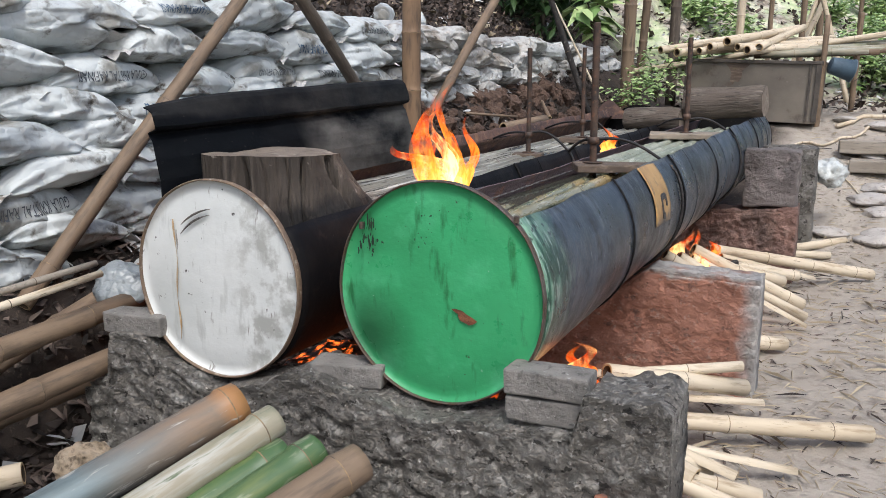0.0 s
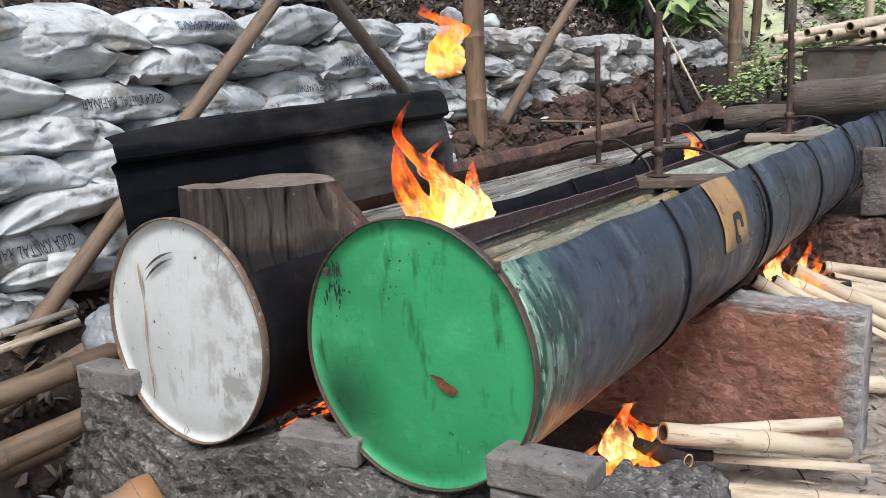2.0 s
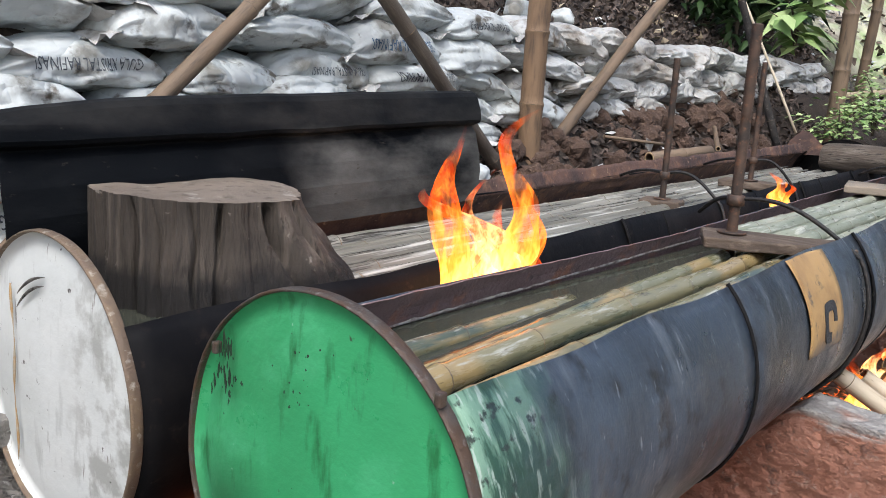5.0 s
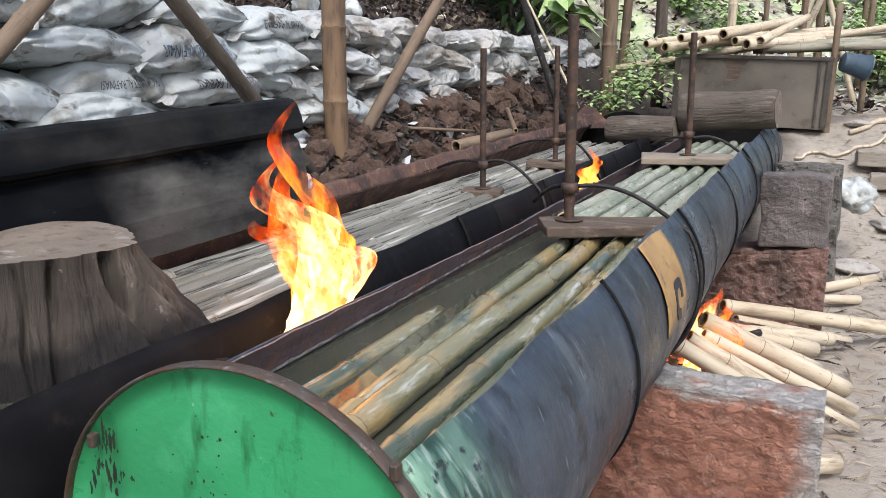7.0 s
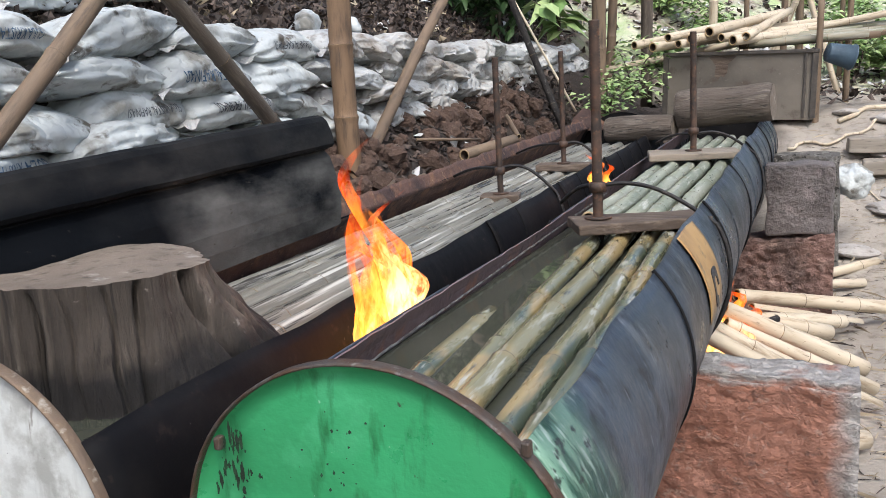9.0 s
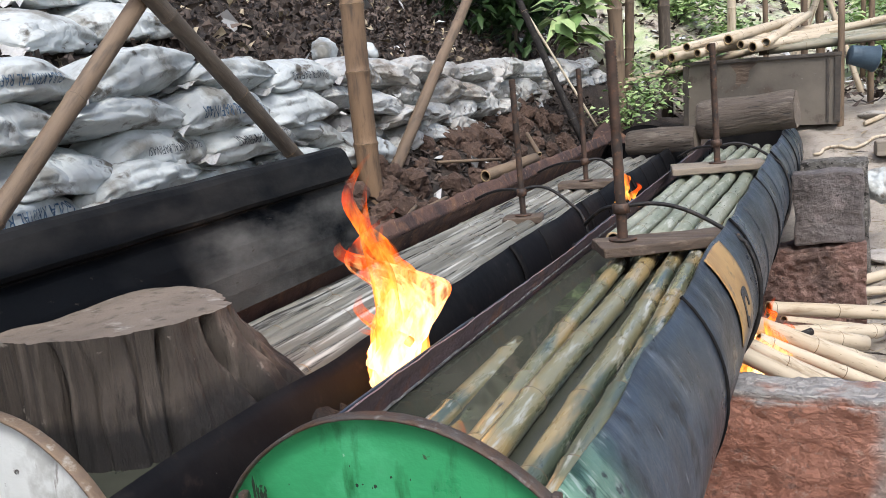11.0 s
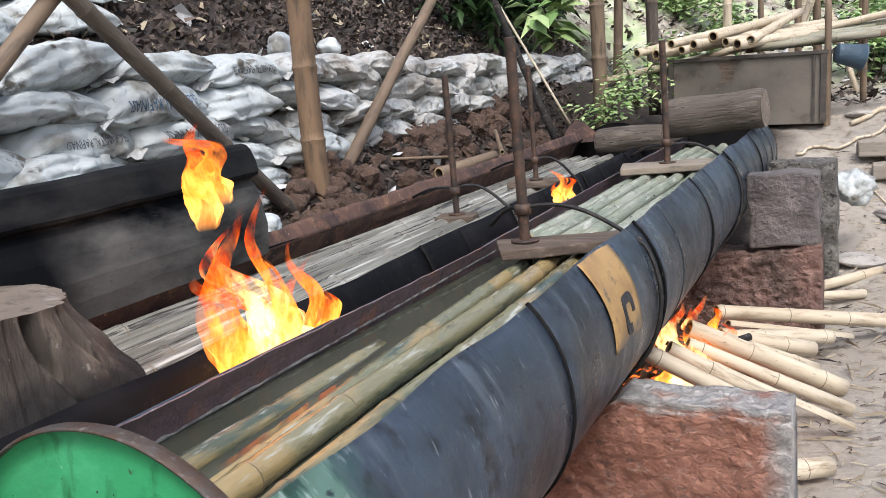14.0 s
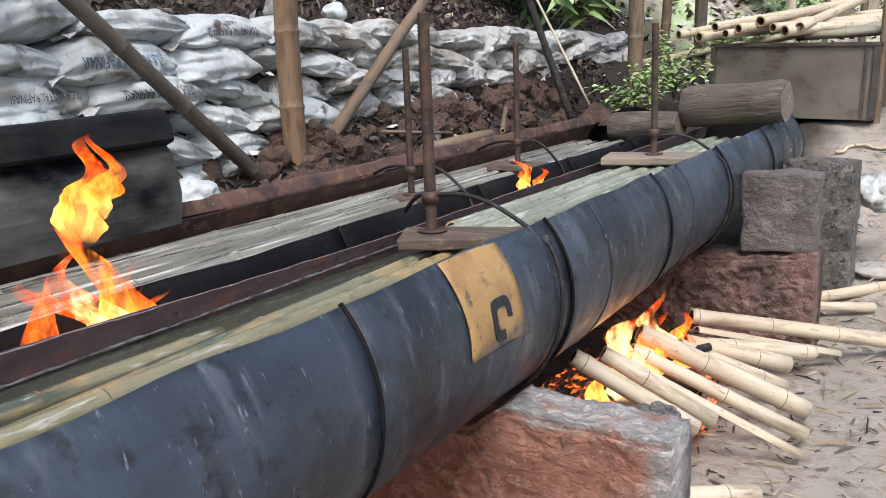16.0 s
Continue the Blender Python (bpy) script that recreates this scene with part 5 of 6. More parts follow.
for k, (x, y, dx, h, r, key) in enumerate(((-0.55, 9.3, 0.02, 2.2, 0.05, "straw"), (-0.05, 9.2, 0.75, 2.0, 0.035, "straw"), (0.35, 9.5, -0.03, 2.3, 0.045, "old_bamboo"), (0.75, 9.0, -0.55, 1.8, 0.03, "straw"), (1.25, 9.6, 0.03, 2.2, 0.045, "straw"))):
    g = ground_z(x, y)
    post((x, y, g - 0.05), (x + dx, y + 0.1, g + h), r, M[key], "pale bamboo pole standing on the far slope", seed=30 + k)


def left_clutter():
    old = M["old_bamboo"]
    rows = [((-1.25, -1.5, 0.16), (-1.17, 0.10, 0.29), 0.042, old), ((-1.32, -1.6, 0.30), (-1.22, 0.22, 0.44), 0.038, old), ((-1.45, -1.3, 0.10), (-1.35, 0.1, 0.16), 0.04, old),
            ((-1.30, -1.0, 0.46), (-1.20, -0.02, 0.56), 0.013, M["straw"]), ((-1.36, -1.0, 0.50), (-1.24, 0.0, 0.585), 0.012, M["timber"]), ((-1.55, -0.9, 0.05), (-1.40, 0.9, 0.62), 0.036, old)]
    for i, (a, b, r, m) in enumerate(rows):
        bamboo("bamboo_pole", a, b, r, m, "weathered brown bamboo pole lying among rubbish" if r > 0.02 else "thin bare stick lying on the poles", "poles beside the troughs", 0.33, 60 + i)
    run = Vector((-0.42, -1.12, -0.33))
    front = [((-0.29, -0.45, 0.43), 0.050, M["blue_bamboo"], 1.0), ((-0.195, -0.44, 0.40), 0.040, M["bloom_bamboo"], 0.9), ((-0.150, -0.47, 0.34), 0.041, M["green_bamboo"], 1.0), ((-0.165, -0.55, 0.275), 0.043, M["bloom_bamboo"], 1.0),
             ((-0.085, -0.44, 0.35), 0.042, M["green_bamboo"], 0.9), ((0.03, -0.44, 0.345), 0.045, M["old_bamboo"], 0.95), ((0.01, -0.47, 0.25), 0.042, M["straw"], 1.0)]
    for i, (a, r, m, k) in enumerate(front):
        b = Vector(a) + run * k + Vector((0.05 * math.sin(i * 2.1), 0, 0.02 * math.cos(i)))
        bamboo("bamboo_pole", a, b, r, m, "thick cut bamboo pole leaning before the front wall", "cut bamboo before the wall", 0.42, 80 + i, taper=1.0, first=0.035 + 0.012 * (i % 3))
    bamboo("bamboo_pole", (-1.12, -0.42, 0.06), (-1.7, -1.0, -0.02), 0.034, M["straw"], "pale cut bamboo end on the ground", "", 0.3, 99)
    # crumbly rock and rubbish bags
    bm = bmesh.new()
    bmesh.ops.create_icosphere(bm, subdivisions=5, radius=0.085)
    for q in bm.verts:
        q.co *= 1 + 0.22 * noise.noise(q.co * 14) + 0.16 * noise.noise(q.co * 45)
        q.co.z *= 0.9
    ob = part("rock", bm, M["lump"], None)
    ob.matrix_basis = pose(-1.0, -0.30, 0.05)
    tagged(ob, "crumbly tan lump of rock by the wall", "rock")
    for k, (x, y, z, s) in enumerate(((-1.30, 0.16, 0.47, 0.10), (-1.18, 1.78, 0.84, 0.10), (-2.06, 3.25, 1.60, 0.085), (-2.06, 3.75, 1.60, 0.07), (0.735, 4.95, 0.50, 0.12))):
        bm = bmesh.new()
        bmesh.ops.create_icosphere(bm, subdivisions=4, radius=s)
        for q in bm.verts:
            q.co *= 1 + 0.45 * noise.noise(q.co * 9 + Vector((k, 0, 0))) + 0.30 * (0.25 - abs(noise.noise(q.co * 19)))
            q.co.z *= 0.8
        ob = part("plastic_bag", bm, M["plastic"] if k == 0 else M["sack"], None)
        for p in ob.data.polygons:
            p.use_smooth = True
        ob.matrix_basis = pose(x, y, z)
        tagged(ob, "clouded grey plastic bag stuffed with rubbish" if k == 0 else "crumpled white plastic bag stuffed with rubbish", "bag", "rubbish bags")


left_clutter()

# ---- far end: tank, bamboo stack, bucket, steps ----
def tank():
    t = thing("metal_tank", "brown box-shaped metal tank with angle-iron edges", "tank", m=pose(-0.70, 6.9, 0.80, 0, 2, -3))
    w, d, h = 1.20, 0.6, 0.56
    for name, c, s in (("front_panel", (w / 2, 0.0, h / 2), (w, 0.012, h)), ("back_panel", (w / 2, d, h / 2), (w, 0.012, h)), ("side_panel", (0, d / 2, h / 2), (0.012, d - 0.02, h)), ("side_panel", (w, d / 2, h / 2), (0.012, d - 0.02, h)), ("bottom_panel", (w / 2, d / 2, 0.01), (w - 0.03, d - 0.03, 0.012))):
        bm = slab(*s, 0.002)
        bmesh.ops.translate(bm, verts=bm.verts, vec=c)
        part(name, bm, M["tank"], t)
    for c, s in (((w / 2, -0.012, h), (w + 0.05, 0.035, 0.03)), ((0.0, -0.012, h / 2), (0.045, 0.03, h - 0.035)), ((w, -0.012, h / 2), (0.045, 0.03, h - 0.035)), ((w / 2, d, h), (w + 0.05, 0.035, 0.03)), ((w + 0.006, d / 2, h), (0.035, d - 0.04, 0.03)), ((w - 0.07, -0.014, h / 2), (0.02, 0.02, h - 0.04))):
        bm = slab(*s, 0.003)
        bmesh.ops.translate(bm, verts=bm.verts, vec=c)
        part("edge_bar", bm, M["tank_dark"], t)

    bm = bmesh.new()
    rng = random.Random(6)
    ring = [(0.36, 0.53), (0.40, 0.54), (0.56, 0.54), (0.585, 0.53), (0.55, 0.50), (0.52, 0.47), (0.515, 0.40), (0.49, 0.36), (0.46, 0.37), (0.44, 0.34), (0.41, 0.37), (0.42, 0.45), (0.39, 0.50)]
    bm.faces.new([bm.verts.new((x, -0.0085, z)) for x, z in ring])
    part("rust_stain", bm, M["board"], t, "dark rust stain below the rim")


tank()


def ropes():
    for pts, r in (([(0.33, 6.35), (0.45, 6.45), (0.62, 6.4), (0.85, 6.6), (1.05, 7.0), (1.4, 7.1), (1.9, 7.4)], 0.012), ([(0.5, 5.7), (0.8, 5.9), (1.0, 5.6), (1.2, 5.9)], 0.006), ([(0.7, 6.9), (1.0, 7.3), (1.5, 7.5), (2.0, 8.1)], 0.02)):
        fine = []
        for (x0, y0), (x1, y1) in zip(pts, pts[1:]):
            for u in np.linspace(0, 1, 6)[:-1]:
                x, y = x0 + (x1 - x0) * u + 0.02 * math.sin(u * 6.28), y0 + (y1 - y0) * u
                fine.append((x, y, ground_z(x, y) + r + 0.008))
        v, f = tube(fine, r, 7)
        tagged(mesh("rope", v, f, M["straw"]), "pale rope lying slack on the dirt", "rope", "ropes on the ground")


ropes()


def bamboo_stack():
    rng = random.Random(4)
    splay = [(-0.93, 1.455, 0.10, 8.15, 1.66), (-0.645, 1.500, 0.02, 8.0, 1.66), (-0.455, 1.475, 0.55, 8.3, 1.60), (-0.31, 1.525, 0.22, 8.1, 1.70), (-0.215, 1.470, 0.75, 8.2, 1.57), (-0.02, 1.465, 0.28, 7.9, 1.70), (-0.56, 1.440, 0.40, 8.3, 1.56), (-0.12, 1.44, 0.9, 8.2, 1.53), (-0.78, 1.43, 0.25, 8.4, 1.56)]
    for i, (x, z, x1, y1, z1) in enumerate(splay):
        bamboo("bamboo_pole", (x, 6.75 + rng.uniform(-0.05, 0.05), z), (x1, y1, z1), rng.uniform(0.036, 0.045), M["straw"], "pale dry bamboo pole splayed across the tank", "bamboo stacked on the tank", 0.34, 200 + i)
    for i in range(7):
        y = 6.95 + 0.10 * i
        bamboo("bamboo_pole", (-0.25 + rng.uniform(0, 0.3), y, 1.40 + 0.012 * i), (0.85 + rng.uniform(0, 0.3), y + rng.uniform(0.1, 0.3), 1.43 + 0.018 * i), rng.uniform(0.028, 0.036), M["bloom_bamboo"], "greyed bamboo pole lying along the tank", "bamboo stacked on the tank", 0.34, 215 + i)
    for i in range(5):
        bamboo("bamboo_pole", (-0.1 + 0.03 * i, 7.1 + 0.11 * i, 1.40 + 0.012 * i), (1.0 + 0.1 * i, 7.2 + 0.12 * i, 1.42 + 0.02 * i), 0.032, M["old_bamboo"], "brown bamboo pole lying crosswise on the tank", "bamboo stacked on the tank", 0.34, 230 + i)
    bamboo("bamboo_pole", (-1.45, 7.3, 1.24), (1.2, 7.6, 1.62), 0.033, M["straw"], "long pale bamboo pole reaching past the tank", "bamboo stacked on the tank", 0.36, 240)
    for i, (x, y, top, r) in enumerate(((0.52, 6.95, 1.75, 0.028), (0.78, 8.2, 1.85, 0.03), (1.25, 9.0, 1.9, 0.03), (0.2, 8.6, 2.4, 0.035), (-0.2, 9.2, 2.6, 0.03), (0.75, 9.6, 2.2, 0.028))):
        post((x, y, ground_z(x, y) - 0.1), (x + 0.03, y, top), r, M["old_bamboo"], "thin upright bamboo stake behind the tank", seed=250 + i)
    post((0.0, 9.3, 1.1), (0.35, 9.6, 2.3), 0.028, M["straw"], "leaning pale bamboo stake on the slope", "brace", 260)


bamboo_stack()


def bucket():
    t = thing("bucket", "dark blue-grey plastic bucket hung on its side by the tank", "bucket", m=pose(0.60, 6.93, 1.30, 0, 105, 20))
    v, f = lathe([(0.0005, 0.0), (0.07, 0.0), (0.075, 0.004), (0.10, 0.2), (0.108, 0.2), (0.108, 0.21), (0.097, 0.21), (0.07, 0.006), (0.0005, 0.005)], 28)
    mesh("body", v, f, M["bucket"], t)
    v, f = tube([(0.103 * math.cos(a), 0.02, 0.2 + 0.1 * math.sin(a)) for a in np.linspace(0, math.pi, 14)], 0.003, 6)
    mesh("handle", v, f, M["rod"], t)


bucket()


def steps_and_stones():
    for k, (x, y, z, sx, sy, sz, turn) in enumerate(((1.15, 6.25, 0.60, 0.80, 0.17, 0.11, 4), (1.25, 6.02, 0.455, 0.80, 0.17, 0.11, -3))):
        bm = slab(sx, sy, sz, 0.01, 0.008, 4, k)
        ob = part("timber_step", bm, M["timber"], None)
        ob.matrix_basis = pose(x, y, z, 0, 0, turn)
        tagged(ob, "grey timber beam laid as a step", "step", "timber steps")
    rng = random.Random(3)
    for k in range(26):
        x, y = rng.uniform(0.75, 1.9), rng.uniform(4.7, 7.6)
        bm = bmesh.new()
        bmesh.ops.create_icosphere(bm, subdivisions=3, radius=rng.uniform(0.09, 0.16))
        for q in bm.verts:
            q.co *= 1 + 0.3 * noise.noise(q.co * 8 + Vector((k, 0, 0)))
            q.co.z *= 0.3
        ob = part("flagstone", bm, M["stone"], None)
        ob.matrix_basis = pose(x, y, ground_z(x, y) + 0.01, rng.uniform(-6, 6), rng.uniform(-6, 6), rng.uniform(0, 180))
        tagged(ob, "pale worn flat stone set in the dirt", "stone", "flat stones by the path")


steps_and_stones()

# ---- fuel and fires ----
def fuel():
    rows = [((0.22, 0.86, 0.17), (0.63, 1.33, 0.02), 0.033), ((0.30, 1.05, 0.03), (0.70, 1.29, -0.02), 0.020), ((0.20, 0.70, 0.07), (1.06, 1.17, -0.02), 0.030),
            ((0.25, 0.50, 0.10), (0.85, 0.80, -0.045), 0.018), ((0.30, 0.35, 0.10), (0.77, 0.55, -0.03), 0.026), ((0.2, 0.30, 0.13), (0.62, 0.62, 0.0), 0.03), ((0.2, 0.60, 0.10), (0.56, 0.98, 0.0), 0.024), ((0.15, 0.95, 0.12), (0.62, 1.28, 0.12), 0.02),
            ((0.20, 3.22, 0.18), (1.06, 3.84, -0.015), 0.034), ((0.28, 3.02, 0.18), (0.74, 3.56, -0.02), 0.022), ((0.33, 2.98, 0.14), (0.66, 3.40, 0.03), 0.032), ((0.26, 2.92, 0.16), (0.60, 3.20, 0.03), 0.036),
            ((0.20, 2.55, 0.30), (0.73, 2.84, -0.01), 0.037), ((0.22, 2.42, 0.28), (0.76, 2.64, -0.02), 0.026), ((0.18, 2.25, 0.32), (0.765, 2.50, -0.035), 0.021), ((0.16, 2.05, 0.36), (0.50, 2.22, 0.12), 0.030), ((0.2, 2.2, 0.33), (0.52, 2.35, 0.10), 0.028),
            ((0.36, 1.80, 0.04), (0.70, 2.16, -0.03), 0.033), ((0.3, 2.7, 0.22), (0.62, 3.02, 0.0), 0.030),
            ((0.16, 0.52, 0.15), (0.60, 0.44, 0.03), 0.040), ((0.15, 0.42, 0.13), (0.80, 0.42, -0.03), 0.024), ((0.2, 0.62, 0.13), (0.70, 0.58, 0.0), 0.022),
            ((0.45, 4.3, 0.0), (0.88, 4.75, 0.03), 0.03), ((0.45, 4.2, 0.0), (0.80, 4.4, -0.02), 0.026)]
    for i, (a, b, r) in enumerate(rows):
        bamboo("firewood_bamboo", b, a, r, M["straw"], "pale dry bamboo length pushed into the fire", "bamboo firewood", 0.34, 300 + i, taper=0.95, split=(i in (1, 3, 9, 14, 19, 21)))
    rng = random.Random(2)
    for i in range(14):
        cy = rng.choice((0.5, 2.55)) + rng.uniform(-0.25, 0.35)
        a = (rng.uniform(0.0, 0.25), cy, rng.uniform(0.02, 0.2))
        ob = bamboo("charred_stick", a, (a[0] + rng.uniform(0.1, 0.3), cy + rng.uniform(-0.2, 0.2), a[2] + rng.uniform(-0.08, 0.04)), rng.uniform(0.012, 0.024), M["char"], "charred stick in the fire bed", "charred sticks", 0.3, 400 + i, category="stick")
    for k, (cx, cy, cz, sx, sy) in enumerate(((0.15, 0.55, 0.0, 0.26, 0.42), (0.14, 2.55, 0.02, 0.30, 0.75), (-0.7, 0.7, 0.05, 0.3, 0.55), (0.42, 2.05, 0.12, 0.10, 0.16))):
        bm = bmesh.new()
        bmesh.ops.create_icosphere(bm, subdivisions=5, radius=1.0)
        for q in bm.verts:
            w = Vector((q.co.x * sx, q.co.y * sy, q.co.z * 0.11))
            w += noise.noise_vector(w * 16 + Vector((k, 0, 0))) * 0.03 + noise.noise_vector(w * 45) * 0.012
            q.co = w
        ob = part("ember_bed", bm, M["ember"] if k < 3 else M["ash"], None)
        ob.matrix_basis = pose(cx, cy, cz)
        tagged(ob, "bed of grey ash and glowing embers" if k < 3 else "heap of grey wood ash on the wall", "embers" if k < 3 else "ash")


fuel()


def tongue(parent, h, w, seed, mat, m, lean=0.0, cool=0.0):
    """One flame tongue: a wavering, tapering closed body, foot at its own origin."""
    rng = random.Random(seed)
    rows, seg = 34, 20
    ph, fq = rng.uniform(0, 6), rng.uniform(7, 11)
    v, f, uv = [], [], []
    for j in range(rows + 1):
        u = j / rows
        r = w * (0.30 + 1.25 * u ** 0.6 * (1 - u)) * (1 - u) ** 0.55 * (1 + 0.45 * noise.noise(Vector((u * 5, seed, 0)))) + 0.0006
        cx = w * (0.75 * u * math.sin(u * fq + ph) + lean * u * u)
        cy = w * (0.5 * u * math.cos(u * fq * 0.8 + ph * 2))
        for i in range(seg):
            a = 2 * math.pi * i / seg
            rr = r * (1 + 0.6 * noise.noise(Vector((math.cos(a) * 1.5, math.sin(a) * 1.5, u * 4 + seed))) + 0.35 * (1 - u) * noise.noise(Vector((math.cos(a) * 3.5, math.sin(a) * 3.5, u * 9 + seed))))
            v.append((cx + rr * math.cos(a), cy + rr * 0.48 * math.sin(a), h * u + 0.55 * w * u * (1 - u) * noise.noise(Vector((math.cos(a) * 2.6, math.sin(a) * 2.6, seed + 9)))))
            uv.append((i / seg, cool + (1 - cool) * u))
    for j in range(rows):
        for i in range(seg):
            k = (i + 1) % seg
            f.append((j * seg + i, j * seg + k, (j + 1) * seg + k, (j + 1) * seg + i))
    return mesh("flame_tongue", v, f, mat, parent, at=m, uvs=uv)


FLAMES = []


def fire(name, label, centre, spread, tongues, seed):
    t = thing(name, label, "fire", "fires", pose(*centre))
    rng = random.Random(seed)
    for k, (dx, dy, dz, h, w, core) in enumerate(tongues):
        p = (dx, dy, dz)
        ob = tongue(t, h, w, seed * 10 + k, M["flame_core"] if core else M["flame"], pose(*p))
        FLAMES.append((ob, p, h, seed * 10 + k))
    return t


main_fire = fire("flame_group", "tall yellow-orange flame leaping between the two troughs", (-0.335, 0.66, 0.60), 0.1,
     [(0.0, 0.0, 0.10, 0.31, 0.130, True), (0.0, 0.075, 0.11, 0.26, 0.110, True), (0.0, -0.05, 0.09, 0.45, 0.090, False), (0.0, 0.035, 0.09, 0.54, 0.080, False), (0.0, 0.13, 0.09, 0.28, 0.070, False), (0.01, 0.02, 0.10, 0.40, 0.085, True), (0.02, 0.09, 0.08, 0.36, 0.05, False)], 3)
WISPS = [tongue(main_fire, 0.22, 0.075, 92, M["flame"], pose(0, 0, 0.1), 0.15, 0.0), tongue(main_fire, 0.17, 0.06, 97, M["flame"], pose(0, 0.03, 0.1), -0.2, 0.0)]
fire("flame_group", "small orange flame licking up beside the far clamp", (-0.32, 2.72, 0.73), 0.1,
     [(0.0, 0.0, 0.04, 0.15, 0.042, False), (0.02, 0.06, 0.02, 0.12, 0.036, False), (0.0, -0.04, 0.03, 0.10, 0.03, False)], 5)
fire("flame_group", "low yellow fire under the near end of the trough", (0.15, 0.47, 0.06), 0.1,
     [(0.03, 0.0, 0.02, 0.22, 0.075, True), (0.06, 0.12, 0.02, 0.20, 0.065, False), (0.02, 0.22, 0.03, 0.24, 0.07, True), (0.08, 0.06, 0.0, 0.15, 0.06, False), (-0.08, -0.3, 0.1, 0.18, 0.06, False), (-0.18, -0.35, 0.12, 0.2, 0.06, False), (0.0, 0.34, 0.02, 0.2, 0.06, False), (0.10, 0.2, 0.0, 0.15, 0.05, False)], 7)
fire("flame_group", "bright yellow fire of bamboo under the middle of the trough", (0.19, 2.42, 0.10), 0.1,
     [(0.0, 0.0, 0.04, 0.28, 0.08, True), (0.06, 0.14, 0.02, 0.25, 0.07, False), (0.04, -0.12, 0.04, 0.24, 0.07, True), (0.02, 0.28, 0.02, 0.27, 0.075, True), (0.10, 0.05, 0.02, 0.2, 0.055, False), (0.12, 0.24, 0.0, 0.2, 0.055, False), (0.0, -0.22, 0.06, 0.2, 0.06, False), (0.05, 0.42, 0.0, 0.22, 0.06, False), (0.1, -0.05, 0.03, 0.17, 0.05, True), (0.1, 0.36, 0.0, 0.17, 0.05, False)], 9)

# ---- plants and litter ----
def leaf_cloud(name, centre, spread, count, size, mat, label, seed, droop=0.3, stems=5, long_leaf=1.0):
    rng = random.Random(seed)
    t = thing(name, label, "plant", m=pose(*centre))
    v, f = [], []
    tips = []
    for s in range(stems):
        a, rad = rng.uniform(0, 6.28), rng.uniform(0.2, 1.0)
        tip = Vector((math.cos(a) * rad * spread[0], math.sin(a) * rad * spread[1], rng.uniform(0.4, 1.0) * spread[2]))
        pts = [Vector((tip.x * u * u, tip.y * u * u, tip.z * (1.3 * u - 0.3 * u * u))) for u in np.linspace(0, 1, 7)]
        tips.append(pts)
        sv, sf = tube(pts, lambda u: 0.012 * (1 - 0.8 * u), 5)
        mesh("stem", sv, sf, M["dark_pole"], t)
    for k in range(count):
        pts = rng.choice(tips)
        u = rng.uniform(0.25, 1.0) * (len(pts) - 1)
        i = min(int(u), len(pts) - 2)
        p = pts[i].lerp(pts[i + 1], u - i) + Vector((rng.gauss(0, 0.16) * spread[0], rng.gauss(0, 0.16) * spread[1], rng.gauss(0, 0.12) * spread[2]))
        a = rng.uniform(0, 6.28)
        L = size * rng.uniform(0.6, 1.3) * long_leaf
        W = size * 0.28 * rng.uniform(0.7, 1.2)
        d = Vector((math.cos(a), math.sin(a), rng.uniform(-droop, 0.35)))
        side = d.cross(Vector((0, 0, 1))).normalized() * W
        side.z += rng.uniform(-0.5, 0.5) * W
        b = len(v)
        v += [p, p + d * L * 0.45 + side, p + d * L * 0.45 - side, p + d * L + Vector((0, 0, -0.25 * L)), p + d * L * 0.5 + Vector((0, 0, 0.08 * L))]
        f += [(b, b + 1, b + 4), (b, b + 4, b + 2), (b + 1, b + 3, b + 4), (b + 4, b + 3, b + 2)]
    mesh("leaves", v, f, mat, t)
    return t


def plants():
    leaf_cloud("bush", (-0.95, 5.75, 0.85), (0.32, 0.4, 0.5), 300, 0.06, M["leaf"], "low green bush at the foot of the bank", 1)
    leaf_cloud("bush", (-0.95, 6.7, 0.95), (0.32, 0.45, 0.6), 280, 0.07, M["leaf"], "leafy green bush behind the trough", 2)
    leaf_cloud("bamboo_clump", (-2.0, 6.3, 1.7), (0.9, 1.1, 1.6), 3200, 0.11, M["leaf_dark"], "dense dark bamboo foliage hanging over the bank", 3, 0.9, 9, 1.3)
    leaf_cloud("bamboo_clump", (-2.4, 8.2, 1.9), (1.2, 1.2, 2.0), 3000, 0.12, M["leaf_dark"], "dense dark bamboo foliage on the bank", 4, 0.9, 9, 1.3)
    leaf_cloud("banana_shoot", (-1.25, 5.5, 1.55), (0.25, 0.3, 0.5), 60, 0.22, M["leaf"], "fresh bright green shoot with long leaves", 5, 0.6, 4, 1.0)
    rng = random.Random(9)
    for k in range(22):
        x, y = rng.uniform(-2.5, 4.5), rng.uniform(9.6, 15.0)
        leaf_cloud("bush", (x, y, ground_z(x, y) - 0.05), (0.7, 0.7, rng.uniform(0.5, 1.1)), 500, 0.11, M["leaf"], "pale green undergrowth on the far slope", 20 + k)


plants()


